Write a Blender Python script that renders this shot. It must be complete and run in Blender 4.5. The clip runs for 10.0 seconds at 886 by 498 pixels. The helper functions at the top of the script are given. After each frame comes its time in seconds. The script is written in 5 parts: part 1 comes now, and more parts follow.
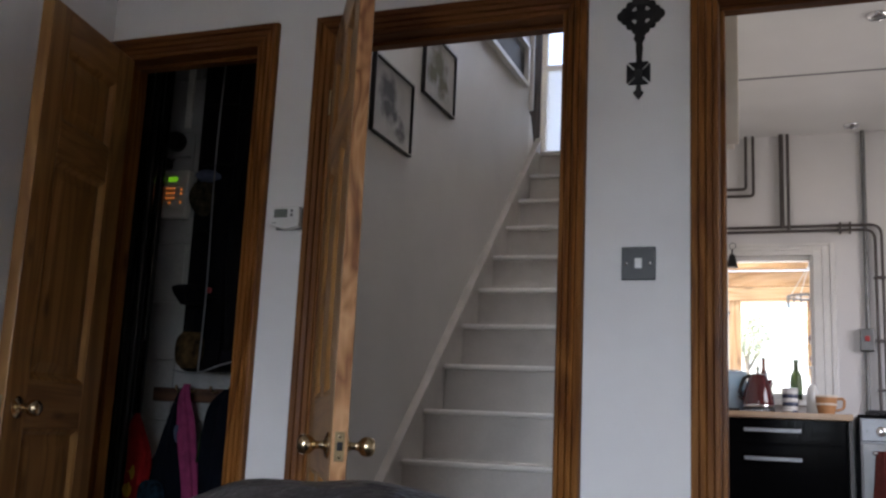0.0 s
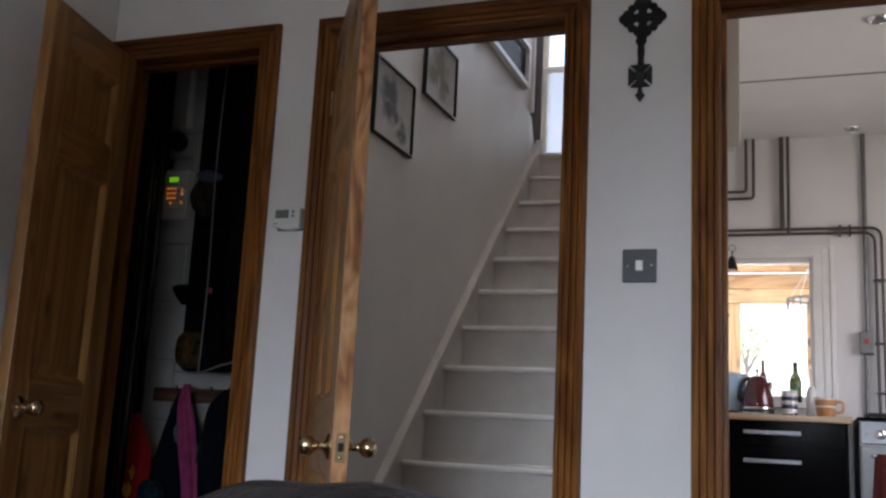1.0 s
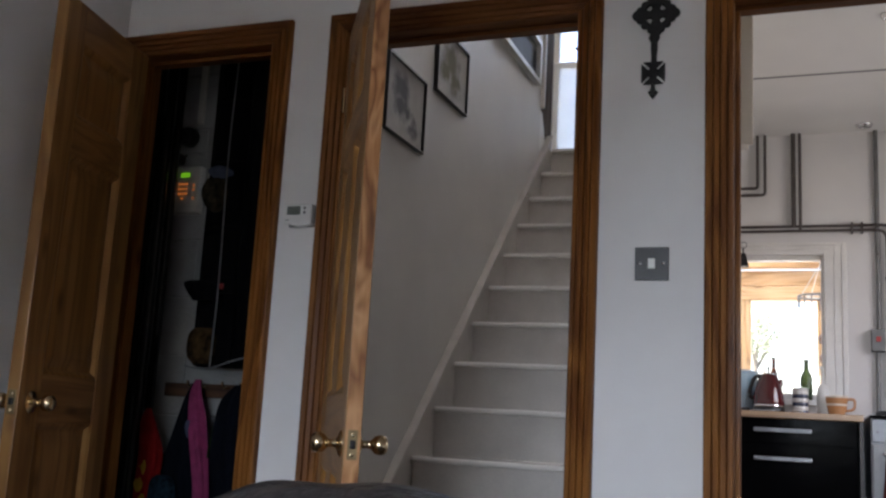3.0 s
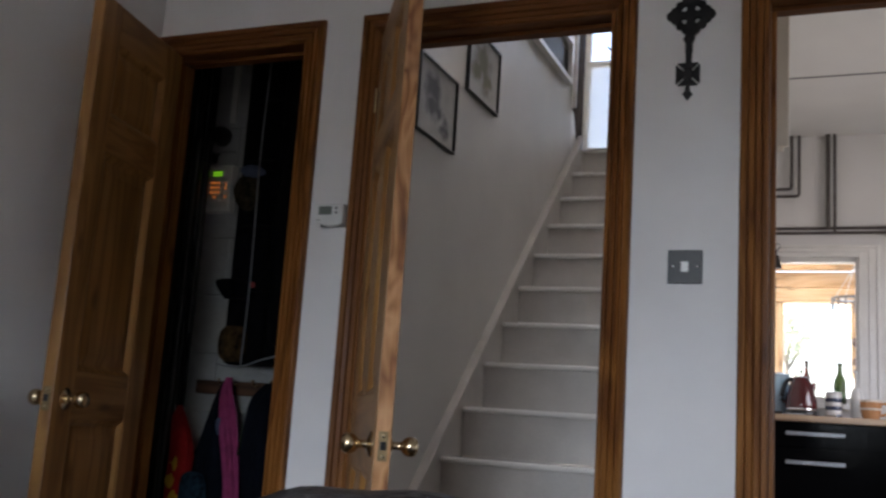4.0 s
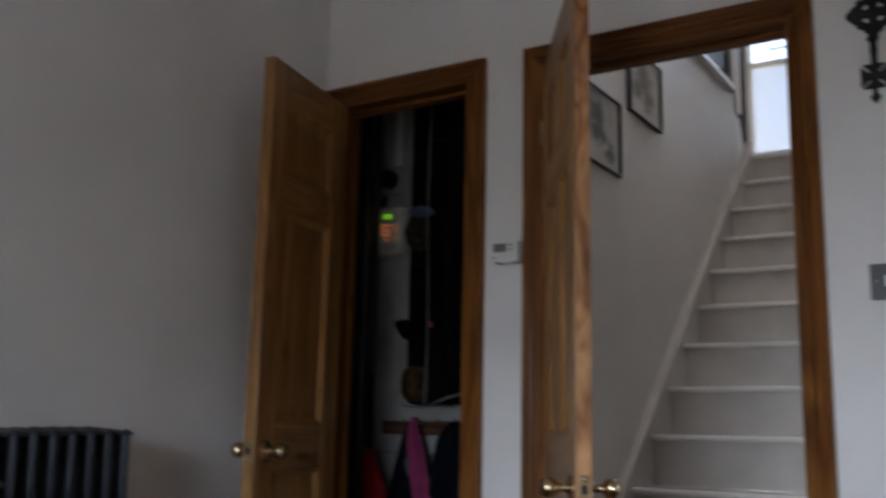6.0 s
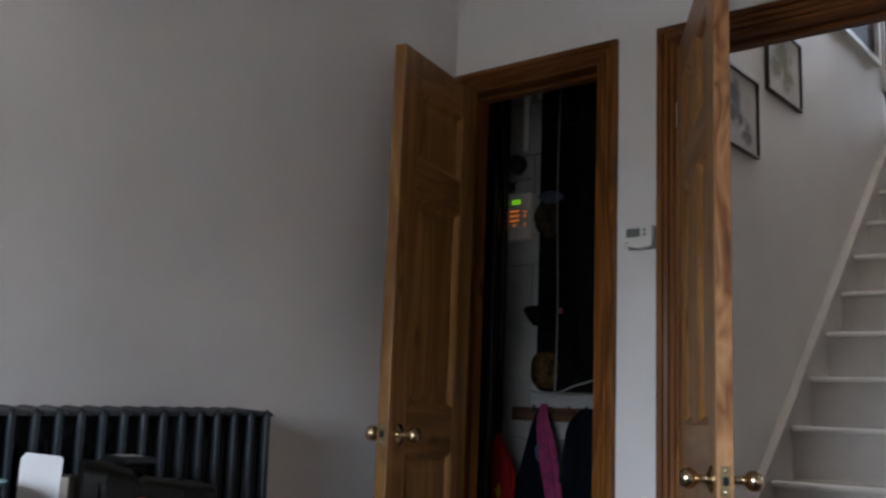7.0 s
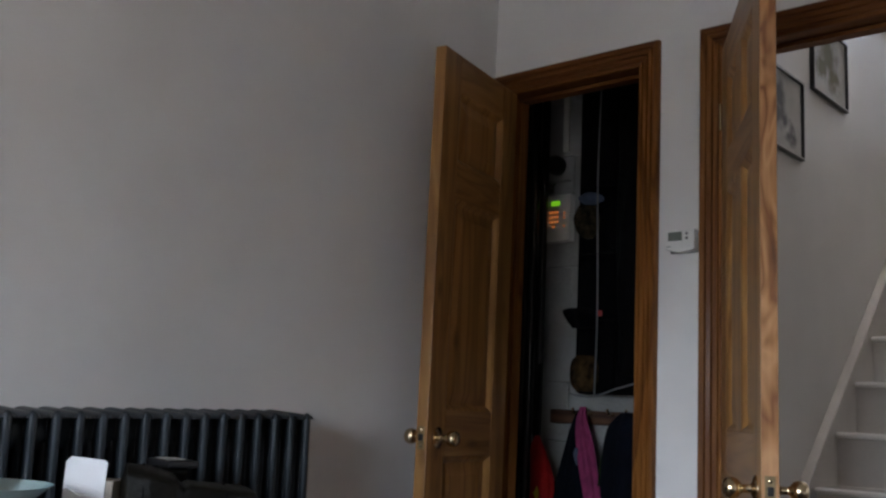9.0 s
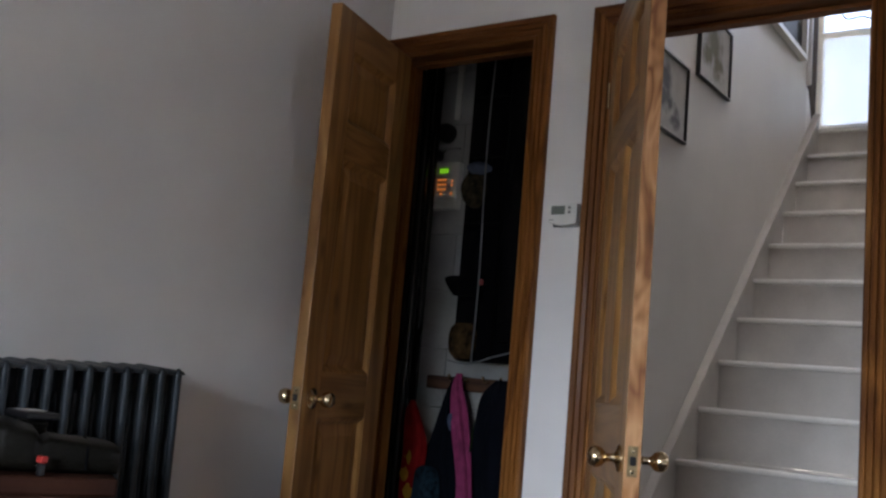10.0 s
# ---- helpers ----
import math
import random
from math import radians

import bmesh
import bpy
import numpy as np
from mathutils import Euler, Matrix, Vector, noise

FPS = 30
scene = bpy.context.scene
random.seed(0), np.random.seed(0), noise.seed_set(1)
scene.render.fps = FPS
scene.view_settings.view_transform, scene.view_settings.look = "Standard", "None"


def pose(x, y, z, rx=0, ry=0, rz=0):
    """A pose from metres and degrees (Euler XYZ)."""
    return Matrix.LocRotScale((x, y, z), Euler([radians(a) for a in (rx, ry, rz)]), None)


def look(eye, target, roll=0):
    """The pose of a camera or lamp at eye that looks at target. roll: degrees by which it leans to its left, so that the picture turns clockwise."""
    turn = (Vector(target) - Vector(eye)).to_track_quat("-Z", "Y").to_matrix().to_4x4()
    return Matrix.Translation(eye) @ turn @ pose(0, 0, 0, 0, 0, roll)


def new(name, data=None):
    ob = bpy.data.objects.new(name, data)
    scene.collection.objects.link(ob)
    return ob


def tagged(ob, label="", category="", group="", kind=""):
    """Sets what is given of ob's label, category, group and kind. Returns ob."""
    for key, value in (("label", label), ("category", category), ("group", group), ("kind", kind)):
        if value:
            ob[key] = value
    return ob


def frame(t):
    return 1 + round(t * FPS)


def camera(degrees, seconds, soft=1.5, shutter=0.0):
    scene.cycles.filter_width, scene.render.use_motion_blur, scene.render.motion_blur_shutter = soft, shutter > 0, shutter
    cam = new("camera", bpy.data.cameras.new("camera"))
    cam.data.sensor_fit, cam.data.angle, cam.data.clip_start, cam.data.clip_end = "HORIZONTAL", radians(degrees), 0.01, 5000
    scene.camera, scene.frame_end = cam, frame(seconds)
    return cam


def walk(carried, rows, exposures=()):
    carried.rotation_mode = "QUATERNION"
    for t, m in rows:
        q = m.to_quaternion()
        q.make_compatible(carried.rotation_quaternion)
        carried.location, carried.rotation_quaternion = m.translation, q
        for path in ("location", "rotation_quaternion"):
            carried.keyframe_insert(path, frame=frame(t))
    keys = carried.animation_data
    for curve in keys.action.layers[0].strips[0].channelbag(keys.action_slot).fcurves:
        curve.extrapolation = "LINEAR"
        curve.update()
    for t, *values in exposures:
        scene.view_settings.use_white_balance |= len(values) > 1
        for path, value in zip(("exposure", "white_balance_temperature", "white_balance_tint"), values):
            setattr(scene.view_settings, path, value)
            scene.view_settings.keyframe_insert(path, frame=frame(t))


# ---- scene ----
EXPO = 3.14
SKY = 0.15
LIVING, KITCHEN, LANDING, STAIRFILL = 18.0, 2.15, 0.14, 0.38
WINDOW = (0.42, 1.77, 0.75, 2.05)
cam = camera(48.87, 10.0, 2.4, 0.7)
# ---- camera ----
PATH = [
    (0, 1.356, -2.468, 0.887, 10.564, -2.587, 20.029),
    (0.5, 1.356, -2.472, 0.892, 10.606, -2.710, 20.023),
    (1, 1.352, -2.473, 0.888, 10.614, -2.815, 19.937),
    (1.5, 1.355, -2.469, 0.887, 10.481, -2.913, 20.058),
    (2, 1.357, -2.467, 0.889, 10.392, -2.959, 20.165),
    (2.5, 1.353, -2.470, 0.893, 10.274, -3.030, 20.317),
    (3.8, 1.334, -2.479, 0.897, 10.225, -3.617, 21.137),
    (4, 1.336, -2.475, 0.904, 10.043, -3.800, 21.996),
    (4.5, 1.323, -2.480, 0.915, 9.987, -3.468, 23.545),
    (4.7, 1.318, -2.477, 0.918, 9.916, -2.353, 24.377),
    (5, 1.310, -2.477, 0.925, 9.231, -1.044, 25.839),
    (5.2, 1.304, -2.477, 0.929, 9.320, -1.585, 26.344),
    (5.5, 1.298, -2.482, 0.941, 9.760, -1.768, 27.237),
    (5.8, 1.280, -2.485, 0.949, 10.237, -1.282, 29.391),
    (6, 1.276, -2.487, 0.954, 10.708, -1.167, 31.821),
    (6.2, 1.270, -2.484, 0.945, 11.156, -1.431, 34.017),
    (7.3, 1.243, -2.493, 0.958, 9.429, -2.579, 39.674),
    (7.5, 1.239, -2.491, 0.961, 9.466, -2.799, 39.941),
    (8, 1.241, -2.495, 0.962, 9.620, -2.882, 40.352),
    (8.5, 1.235, -2.493, 0.965, 9.622, -2.892, 40.447),
    (9, 1.238, -2.494, 0.972, 9.405, -2.802, 40.991),
    (9.2, 1.236, -2.487, 0.960, 9.479, -3.422, 39.649),
    (9.3, 1.242, -2.483, 0.961, 9.274, -3.703, 38.793),
    (9.5, 1.252, -2.475, 0.958, 8.080, -3.108, 36.183),
    (9.7, 1.238, -2.474, 0.962, 7.729, -3.899, 34.654),
    (10, 1.238, -2.481, 0.969, 7.849, -4.934, 33.957),
]
walk(cam, [(t, pose(x, y, z, 90 + p, r, w)) for t, x, y, z, p, r, w in PATH],
     exposures=[(t, EXPO + s, 6500, tint) for t, s, tint in ((0.0, -0.30, 17), (5.2, -0.32, 16), (6.1, -0.28, 16), (7.4, -0.03, 15), (9.0, 0.0, 15), (10.0, 0.12, 16))])

# ---- light ----
world = bpy.data.worlds.new("sky")
scene.world = world
world.use_nodes = True
wn = world.node_tree.nodes
sky = wn.new("ShaderNodeTexSky")
sky.sky_type = "NISHITA"
sky.sun_disc = False
sky.sun_elevation, sky.sun_rotation = radians(49), radians(-117)
sky.air_density, sky.dust_density, sky.ozone_density = 1.0, 4.0, 0.3
wn["Background"].inputs["Strength"].default_value = SKY
world.node_tree.links.new(sky.outputs[0], wn["Background"].inputs["Color"])
sun = new("sun", bpy.data.lights.new("sun", "SUN"))
sun.data.energy, sun.data.angle, sun.data.color = 5.0, radians(12), (1.0, 0.96, 0.9)
sun.matrix_world = look((-9, 0, 14), (1, 5, 1))


def window_light(name, place, target, w, h, power, colour, spread=170):
    """Area lamp standing for sky light at a window, seen, assumed or added."""
    a = new(name, bpy.data.lights.new(name, "AREA"))
    a.data.shape, a.data.size, a.data.size_y = "RECTANGLE", w, h
    a.data.energy, a.data.color = power, colour
    a.data.spread = radians(spread)
    a.matrix_world = look(place, target)
    return a


LX = (WINDOW[0] + WINDOW[1]) / 2
LZ = (WINDOW[2] + WINDOW[3]) / 2
window_light("living_window_light", (LX, -5.06, LZ), (LX + 0.7, 0.0, LZ - 5.8), WINDOW[1] - WINDOW[0] - 0.1, WINDOW[3] - WINDOW[2] - 0.1, LIVING, (0.72, 0.87, 1.0), 107)
# Fill lamp at an assumed side window, out of view in the kitchen.
window_light("kitchen_side_fill_light", (3.12, 1.6, 1.72), (1.4, 1.9, 1.0), 1.3, 1.1, KITCHEN, (1.0, 0.925, 0.905), 130)

window_light("landing_window_light", (0.36, 3.50, 3.45), (0.52, 1.2, 1.3), 0.42, 1.3, LANDING, (1.0, 0.985, 0.95), 80)
# Added overhead lamp for stair treads and wall; no roof window is known.
window_light("stair_fill_light", (0.45, 0.75, 4.70), (0.45, 0.60, 0.0), 0.40, 0.60, STAIRFILL, (1.0, 0.985, 0.96), 75)

# ---- materials ----
def shader(name):
    m = bpy.data.materials.new(name)
    m.use_nodes = True
    return m, m.node_tree.nodes, m.node_tree.links, m.node_tree.nodes["Principled BSDF"]


def ramp(n, stops):
    r = n.new("ShaderNodeValToRGB")
    els = r.color_ramp.elements
    while len(els) < len(stops):
        els.new(0.5)
    for e, (pos, col) in zip(els, stops):
        e.position, e.color = pos, (*col, 1)
    return r


def mixed(n, l, a, b, fac):
    """Multiply colour a by colour b by fac."""
    x = n.new("ShaderNodeMix")
    x.data_type, x.blend_type = "RGBA", "MULTIPLY"
    if isinstance(fac, (int, float)):
        x.inputs[0].default_value = fac
    else:
        l.new(fac, x.inputs[0])
    l.new(a, x.inputs[6])
    l.new(b, x.inputs[7])
    return x.outputs[2]


def plain(name, col, rough=0.5, metal=0.0, vary=0.12, scale=6.0, bump=0.05, fine=180.0, spec=0.5, coat=0.0):
    """A surface with broad stains, fine grain and slight relief."""
    m, n, l, b = shader(name)
    tc = n.new("ShaderNodeTexCoord")
    big = n.new("ShaderNodeTexNoise")
    big.inputs["Scale"].default_value, big.inputs["Detail"].default_value = scale, 5
    small = n.new("ShaderNodeTexNoise")
    small.inputs["Scale"].default_value, small.inputs["Detail"].default_value = fine, 3
    for t in (big, small):
        l.new(tc.outputs["Object"], t.inputs["Vector"])
    lo = tuple(c * (1 - vary) for c in col)
    hi = tuple(min(1, c * (1 + vary * 0.6)) for c in col)
    r = ramp(n, [(0.3, lo), (0.7, hi)])
    l.new(big.outputs["Fac"], r.inputs["Fac"])
    g = ramp(n, [(0.3, (1 - vary * 0.6,) * 3), (0.7, (1, 1, 1))])
    l.new(small.outputs["Fac"], g.inputs["Fac"])
    l.new(mixed(n, l, r.outputs[0], g.outputs[0], 0.7), b.inputs["Base Color"])
    mr = n.new("ShaderNodeMapRange")
    mr.inputs["To Min"].default_value, mr.inputs["To Max"].default_value = rough * 0.85, min(1, rough * 1.15)
    l.new(big.outputs["Fac"], mr.inputs["Value"])
    l.new(mr.outputs[0], b.inputs["Roughness"])
    b.inputs["Metallic"].default_value = metal
    b.inputs["Specular IOR Level"].default_value = spec
    b.inputs["Coat Weight"].default_value = coat
    bp = n.new("ShaderNodeBump")
    bp.inputs["Strength"].default_value, bp.inputs["Distance"].default_value = bump * 4, 0.002
    l.new(small.outputs["Fac"], bp.inputs["Height"])
    l.new(bp.outputs[0], b.inputs["Normal"])
    return m


def wood(name, dark, mid, light, axis="z", rough=0.35, coat=0.25, knots=0.6, fine=1.0, gloss=0.22, wavy=0.9):
    """Varnished softwood: long grain lines, broad tone and dark knots."""
    m, n, l, b = shader(name)
    tc = n.new("ShaderNodeTexCoord")
    info = n.new("ShaderNodeObjectInfo")
    shift = n.new("ShaderNodeVectorMath")
    shift.operation = "MULTIPLY_ADD"
    l.new(info.outputs["Random"], shift.inputs[0])
    shift.inputs[1].default_value = (7.0, 5.0, 9.0)
    l.new(tc.outputs["Object"], shift.inputs[2])

    def stretched(across, along):
        mp = n.new("ShaderNodeMapping")
        s = [across * fine] * 3
        s["xyz".index(axis)] = along
        mp.inputs["Scale"].default_value = s
        l.new(shift.outputs[0], mp.inputs["Vector"])
        return mp

    grain = n.new("ShaderNodeTexNoise")
    grain.inputs["Scale"].default_value, grain.inputs["Detail"].default_value = 1, 8
    grain.inputs["Distortion"].default_value = 0.6
    l.new(stretched(75, 2.2).outputs[0], grain.inputs["Vector"])
    rings = n.new("ShaderNodeTexNoise")
    rings.inputs["Scale"].default_value, rings.inputs["Detail"].default_value = 1, 2
    rings.inputs["Distortion"].default_value = 1.2
    l.new(stretched(9, wavy).outputs[0], rings.inputs["Vector"])
    wav = n.new("ShaderNodeMath")
    wav.operation = "MULTIPLY"
    wav.inputs[1].default_value = 9.0
    l.new(rings.outputs["Fac"], wav.inputs[0])
    fr = n.new("ShaderNodeMath")
    fr.operation = "PINGPONG"
    fr.inputs[1].default_value = 1.0
    l.new(wav.outputs[0], fr.inputs[0])
    av = n.new("ShaderNodeMix")
    av.inputs[0].default_value = 0.62
    l.new(grain.outputs["Fac"], av.inputs[2])
    l.new(fr.outputs[0], av.inputs[3])
    r = ramp(n, [(0.2, dark), (0.5, mid), (0.85, light)])
    l.new(av.outputs[0], r.inputs["Fac"])
    vor = n.new("ShaderNodeTexVoronoi")
    vor.inputs["Scale"].default_value = 1
    l.new(stretched(9, 3.6).outputs[0], vor.inputs["Vector"])
    kr = ramp(n, [(0.05, (0.22, 0.13, 0.08)), (0.17, (1, 1, 1))])
    l.new(vor.outputs["Distance"], kr.inputs["Fac"])
    l.new(mixed(n, l, r.outputs[0], kr.outputs[0], knots), b.inputs["Base Color"])
    b.inputs["Roughness"].default_value = rough
    b.inputs["Coat Weight"].default_value, b.inputs["Coat Roughness"].default_value = coat, gloss
    bp = n.new("ShaderNodeBump")
    bp.inputs["Strength"].default_value, bp.inputs["Distance"].default_value = 0.15, 0.001
    l.new(grain.outputs["Fac"], bp.inputs["Height"])
    l.new(bp.outputs[0], b.inputs["Normal"])
    return m


def glass(name, col=(1, 1, 1), rough=0.0, ior=1.45):
    m, n, l, b = shader(name)
    b.inputs["Base Color"].default_value = (*col, 1)
    b.inputs["Roughness"].default_value, b.inputs["IOR"].default_value = rough, ior
    b.inputs["Transmission Weight"].default_value = 1
    return m


def lit(name, col, strength):
    m, n, l, b = shader(name)
    b.inputs["Base Color"].default_value = (*(c * 0.3 for c in col), 1)
    b.inputs["Emission Color"].default_value = (*col, 1)
    b.inputs["Emission Strength"].default_value = strength
    return m


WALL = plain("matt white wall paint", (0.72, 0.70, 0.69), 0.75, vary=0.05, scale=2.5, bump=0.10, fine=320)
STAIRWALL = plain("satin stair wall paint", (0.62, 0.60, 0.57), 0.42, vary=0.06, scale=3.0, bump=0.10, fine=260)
CEIL = plain("ceiling paint", (0.78, 0.77, 0.75), 0.8, vary=0.04, scale=3.0, bump=0.06, fine=260)
GLOSS = plain("white gloss paint", (0.76, 0.74, 0.71), 0.3, vary=0.07, scale=9.0, bump=0.04, fine=150)
# Risers and stringers toned down, treads lightened, so nosings look lit from above.
STEPSHADED = plain("worn stair timber darkened for shade", (0.52, 0.485, 0.45), 0.30, vary=0.12, scale=7.0, bump=0.06, fine=110)
TREADLIT = plain("glossy tread lightened for highlight", (0.74, 0.715, 0.68), 0.13, vary=0.06, scale=7.0, bump=0.008, fine=60, spec=0.9, coat=0.5)
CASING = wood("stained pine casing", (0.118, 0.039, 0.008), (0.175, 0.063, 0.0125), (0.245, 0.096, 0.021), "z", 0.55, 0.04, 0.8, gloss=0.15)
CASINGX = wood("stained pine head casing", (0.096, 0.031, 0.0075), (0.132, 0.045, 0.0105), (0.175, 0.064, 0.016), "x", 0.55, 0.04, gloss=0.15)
for m in (CASING, CASINGX):
    m.node_tree.nodes["Principled BSDF"].inputs["Specular IOR Level"].default_value = 0.18
PINE = wood("varnished pine door", (0.215, 0.094, 0.023), (0.300, 0.141, 0.038), (0.375, 0.187, 0.056), "z", 0.45, 0.16, 0.65, gloss=0.16)
PINEEDGE = wood("varnished pine rail", (0.205, 0.089, 0.023), (0.285, 0.134, 0.038), (0.350, 0.175, 0.055), "x", 0.45, 0.16, 0.6, gloss=0.16)
PINELIP = wood("planed pine door edge", (0.21, 0.075, 0.024), (0.41, 0.185, 0.068), (0.56, 0.295, 0.135), "z", 0.35, 0.4, 0.5, 0.9, gloss=0.15, wavy=3.5)
PALEPINE = wood("pale outdoor pine", (0.50, 0.30, 0.14), (0.66, 0.44, 0.23), (0.76, 0.55, 0.32), "z", 0.5, 0.1, 0.5)
PALEPINEX = wood("pale outdoor pine beam", (0.50, 0.30, 0.14), (0.66, 0.44, 0.23), (0.76, 0.55, 0.32), "x", 0.5, 0.1, 0.5)
TABLEWOOD = wood("reddish table timber", (0.014, 0.004, 0.002), (0.026, 0.008, 0.004), (0.038, 0.013, 0.006), "y", 0.6, 0.0, 0.3)
TABLEWOOD.node_tree.nodes["Principled BSDF"].inputs["Specular IOR Level"].default_value = 0.12
WORKTOP = wood("oak worktop", (0.22, 0.13, 0.07), (0.34, 0.22, 0.12), (0.42, 0.28, 0.16), "x", 0.4, 0.2, 0.3)
BRASS = plain("aged brass", (0.66, 0.51, 0.32), 0.22, 1.0, 0.15, 30, 0.02, 200)
OLDBRASS = plain("dulled brass", (0.30, 0.22, 0.12), 0.42, 0.9, 0.25, 40, 0.04, 200)
STEEL = plain("brushed steel", (0.55, 0.55, 0.56), 0.3, 1.0, 0.08, 20, 0.03, 260)
PLATE = plain("brushed pewter switch plate", (0.042, 0.042, 0.043), 0.40, 0.25, 0.1, 40, 0.04, 300)
CHROME = plain("chrome", (0.75, 0.75, 0.76), 0.12, 1.0, 0.04, 20, 0.0)
IRON = plain("dark blue grey cast iron paint", (0.020, 0.028, 0.036), 0.42, 0.2, 0.2, 14, 0.10, 90)
BLACKIRON = plain("black wrought iron", (0.012, 0.011, 0.012), 0.45, 0.3, 0.3, 30, 0.2, 120)
WHITEPLASTIC = plain("white plastic", (0.72, 0.72, 0.70), 0.35, vary=0.04, scale=20, bump=0.01)
CREAMPLASTIC = plain("ivory plastic", (0.55, 0.54, 0.50), 0.4, vary=0.05, scale=20, bump=0.02)
GREYPLASTIC = plain("grey plastic", (0.20, 0.20, 0.20), 0.4, vary=0.06, scale=20, bump=0.02)
LCD = plain("grey green display", (0.17, 0.19, 0.17), 0.2, vary=0.03, scale=20, bump=0.0)
DARKPLASTIC = plain("black plastic", (0.012, 0.012, 0.013), 0.35, vary=0.2, scale=20, bump=0.03)
LEATHER = plain("dark brown leather", (0.034, 0.029, 0.029), 0.34, vary=0.35, scale=9, bump=1.0, fine=38)
BAGLEATHER = plain("dark bag leather", (0.006, 0.0052, 0.0038), 0.45, vary=0.3, scale=9, bump=0.15, fine=160, spec=0.1)
FLOORWOOD = wood("floor boards", (0.03, 0.017, 0.009), (0.06, 0.033, 0.016), (0.09, 0.05, 0.026), "y", 0.45, 0.1, 0.4)
# White blockwork; the closet's shade is mixed into this grey.
BRICKPAINT = plain("painted blockwork darkened for shade", (0.29, 0.29, 0.285), 0.6, vary=0.14, scale=9, bump=0.3, fine=60)


# ---- building blocks ----
def part(name, bm, material, parent=None, label=""):
    me = bpy.data.meshes.new(name)
    bmesh.ops.recalc_face_normals(bm, faces=bm.faces)
    bm.to_mesh(me)
    bm.free()
    me.materials.append(material)
    ob = new(name, me)
    if parent:
        ob.parent = parent
    if label:
        ob["label"] = label
    return ob


def thing(name, label, category, group="", kind="", m=None):
    e = tagged(new(name), label, category, group, kind)
    if m:
        e.matrix_world = m
    return e


def smooth(ob, angle=40):
    for p in ob.data.polygons:
        p.use_smooth = True
    ob.data.set_sharp_from_angle(angle=radians(angle))
    return ob


def bevelled(bm, w, seg=2):
    if w > 0:
        bmesh.ops.bevel(bm, geom=list(bm.edges), offset=w, segments=seg, affect="EDGES", profile=0.5)
    return bm


def box(x0, x1, y0, y1, z0, z1, bevel=0.0, seg=2, bm=None):
    b = bmesh.new()
    bmesh.ops.create_cube(b, size=1)
    for v in b.verts:
        v.co = Vector(((x0 + x1) / 2 + v.co.x * (x1 - x0), (y0 + y1) / 2 + v.co.y * (y1 - y0), (z0 + z1) / 2 + v.co.z * (z1 - z0)))
    bevelled(b, bevel, seg)
    if bm is None:
        return b
    return join(bm, b)


def join(bm, other):
    me = bpy.data.meshes.new("join")
    other.to_mesh(me)
    other.free()
    bm.from_mesh(me)
    bpy.data.meshes.remove(me)
    return bm


def lathe(profile, seg=20, m=None):
    """Revolve (radius, height) pairs round z, then place by m."""
    bm = bmesh.new()
    rings = []
    for r, h in profile:
        rings.append([bm.verts.new((r * math.cos(2 * math.pi * i / seg), r * math.sin(2 * math.pi * i / seg), h)) for i in range(seg)])
    for a, b in zip(rings, rings[1:]):
        for i in range(seg):
            bm.faces.new((a[i], a[(i + 1) % seg], b[(i + 1) % seg], b[i]))
    bm.faces.new(rings[0][::-1])
    bm.faces.new(rings[-1])
    bmesh.ops.remove_doubles(bm, verts=bm.verts, dist=1e-5)
    if m:
        bmesh.ops.transform(bm, matrix=m, verts=bm.verts)
    return bm


def tube(points, r, seg=10, rings=None):
    """A pipe along points, with rounded bends given by the points themselves."""
    bm = bmesh.new()
    pts = [Vector(p) for p in points]
    loops = []
    side = None
    for i, p in enumerate(pts):
        d = ((pts[min(i + 1, len(pts) - 1)] - p).normalized() + (p - pts[max(i - 1, 0)]).normalized()).normalized()
        if side is None:
            side = d.orthogonal().normalized()
        side = (side - d * side.dot(d)).normalized()
        up = d.cross(side)
        rr = r if rings is None else rings[i]
        loops.append([bm.verts.new(p + (side * math.cos(a) + up * math.sin(a)) * rr) for a in (2 * math.pi * k / seg for k in range(seg))])
    for a, b in zip(loops, loops[1:]):
        for k in range(seg):
            bm.faces.new((a[k], a[(k + 1) % seg], b[(k + 1) % seg], b[k]))
    bm.faces.new(loops[0][::-1])
    bm.faces.new(loops[-1])
    return bm


def bent(points, r=0.05, n=5):
    """Round the corners of a polyline."""
    pts = [Vector(p) for p in points]
    out = [pts[0]]
    for a, p, b in zip(pts, pts[1:], pts[2:]):
        s, e = p + (a - p).normalized() * r, p + (b - p).normalized() * r
        for k in range(n + 1):
            t = k / n
            out.append(s * (1 - t) ** 2 + p * 2 * t * (1 - t) + e * t * t)
    return out + [pts[-1]]


def extruded(outline, depth, plane="xz", bevel=0.0):
    """A flat outline given depth; plane xz gives depth along y, yz along x, xy along z."""
    bm = bmesh.new()
    place = {"xz": lambda a, b, d: (a, d, b), "yz": lambda a, b, d: (d, a, b), "xy": lambda a, b, d: (a, b, d)}[plane]
    lo = [bm.verts.new(place(a, b, 0)) for a, b in outline]
    hi = [bm.verts.new(place(a, b, depth)) for a, b in outline]
    n = len(lo)
    for i in range(n):
        bm.faces.new((lo[i], lo[(i + 1) % n], hi[(i + 1) % n], hi[i]))
    bm.faces.new(lo[::-1])
    bm.faces.new(hi)
    bmesh.ops.recalc_face_normals(bm, faces=bm.faces)
    return bevelled(bm, bevel, 1)


def structure(name, bm, material, label, category):
    return tagged(part(name, bm, material), label, category, kind="structure")


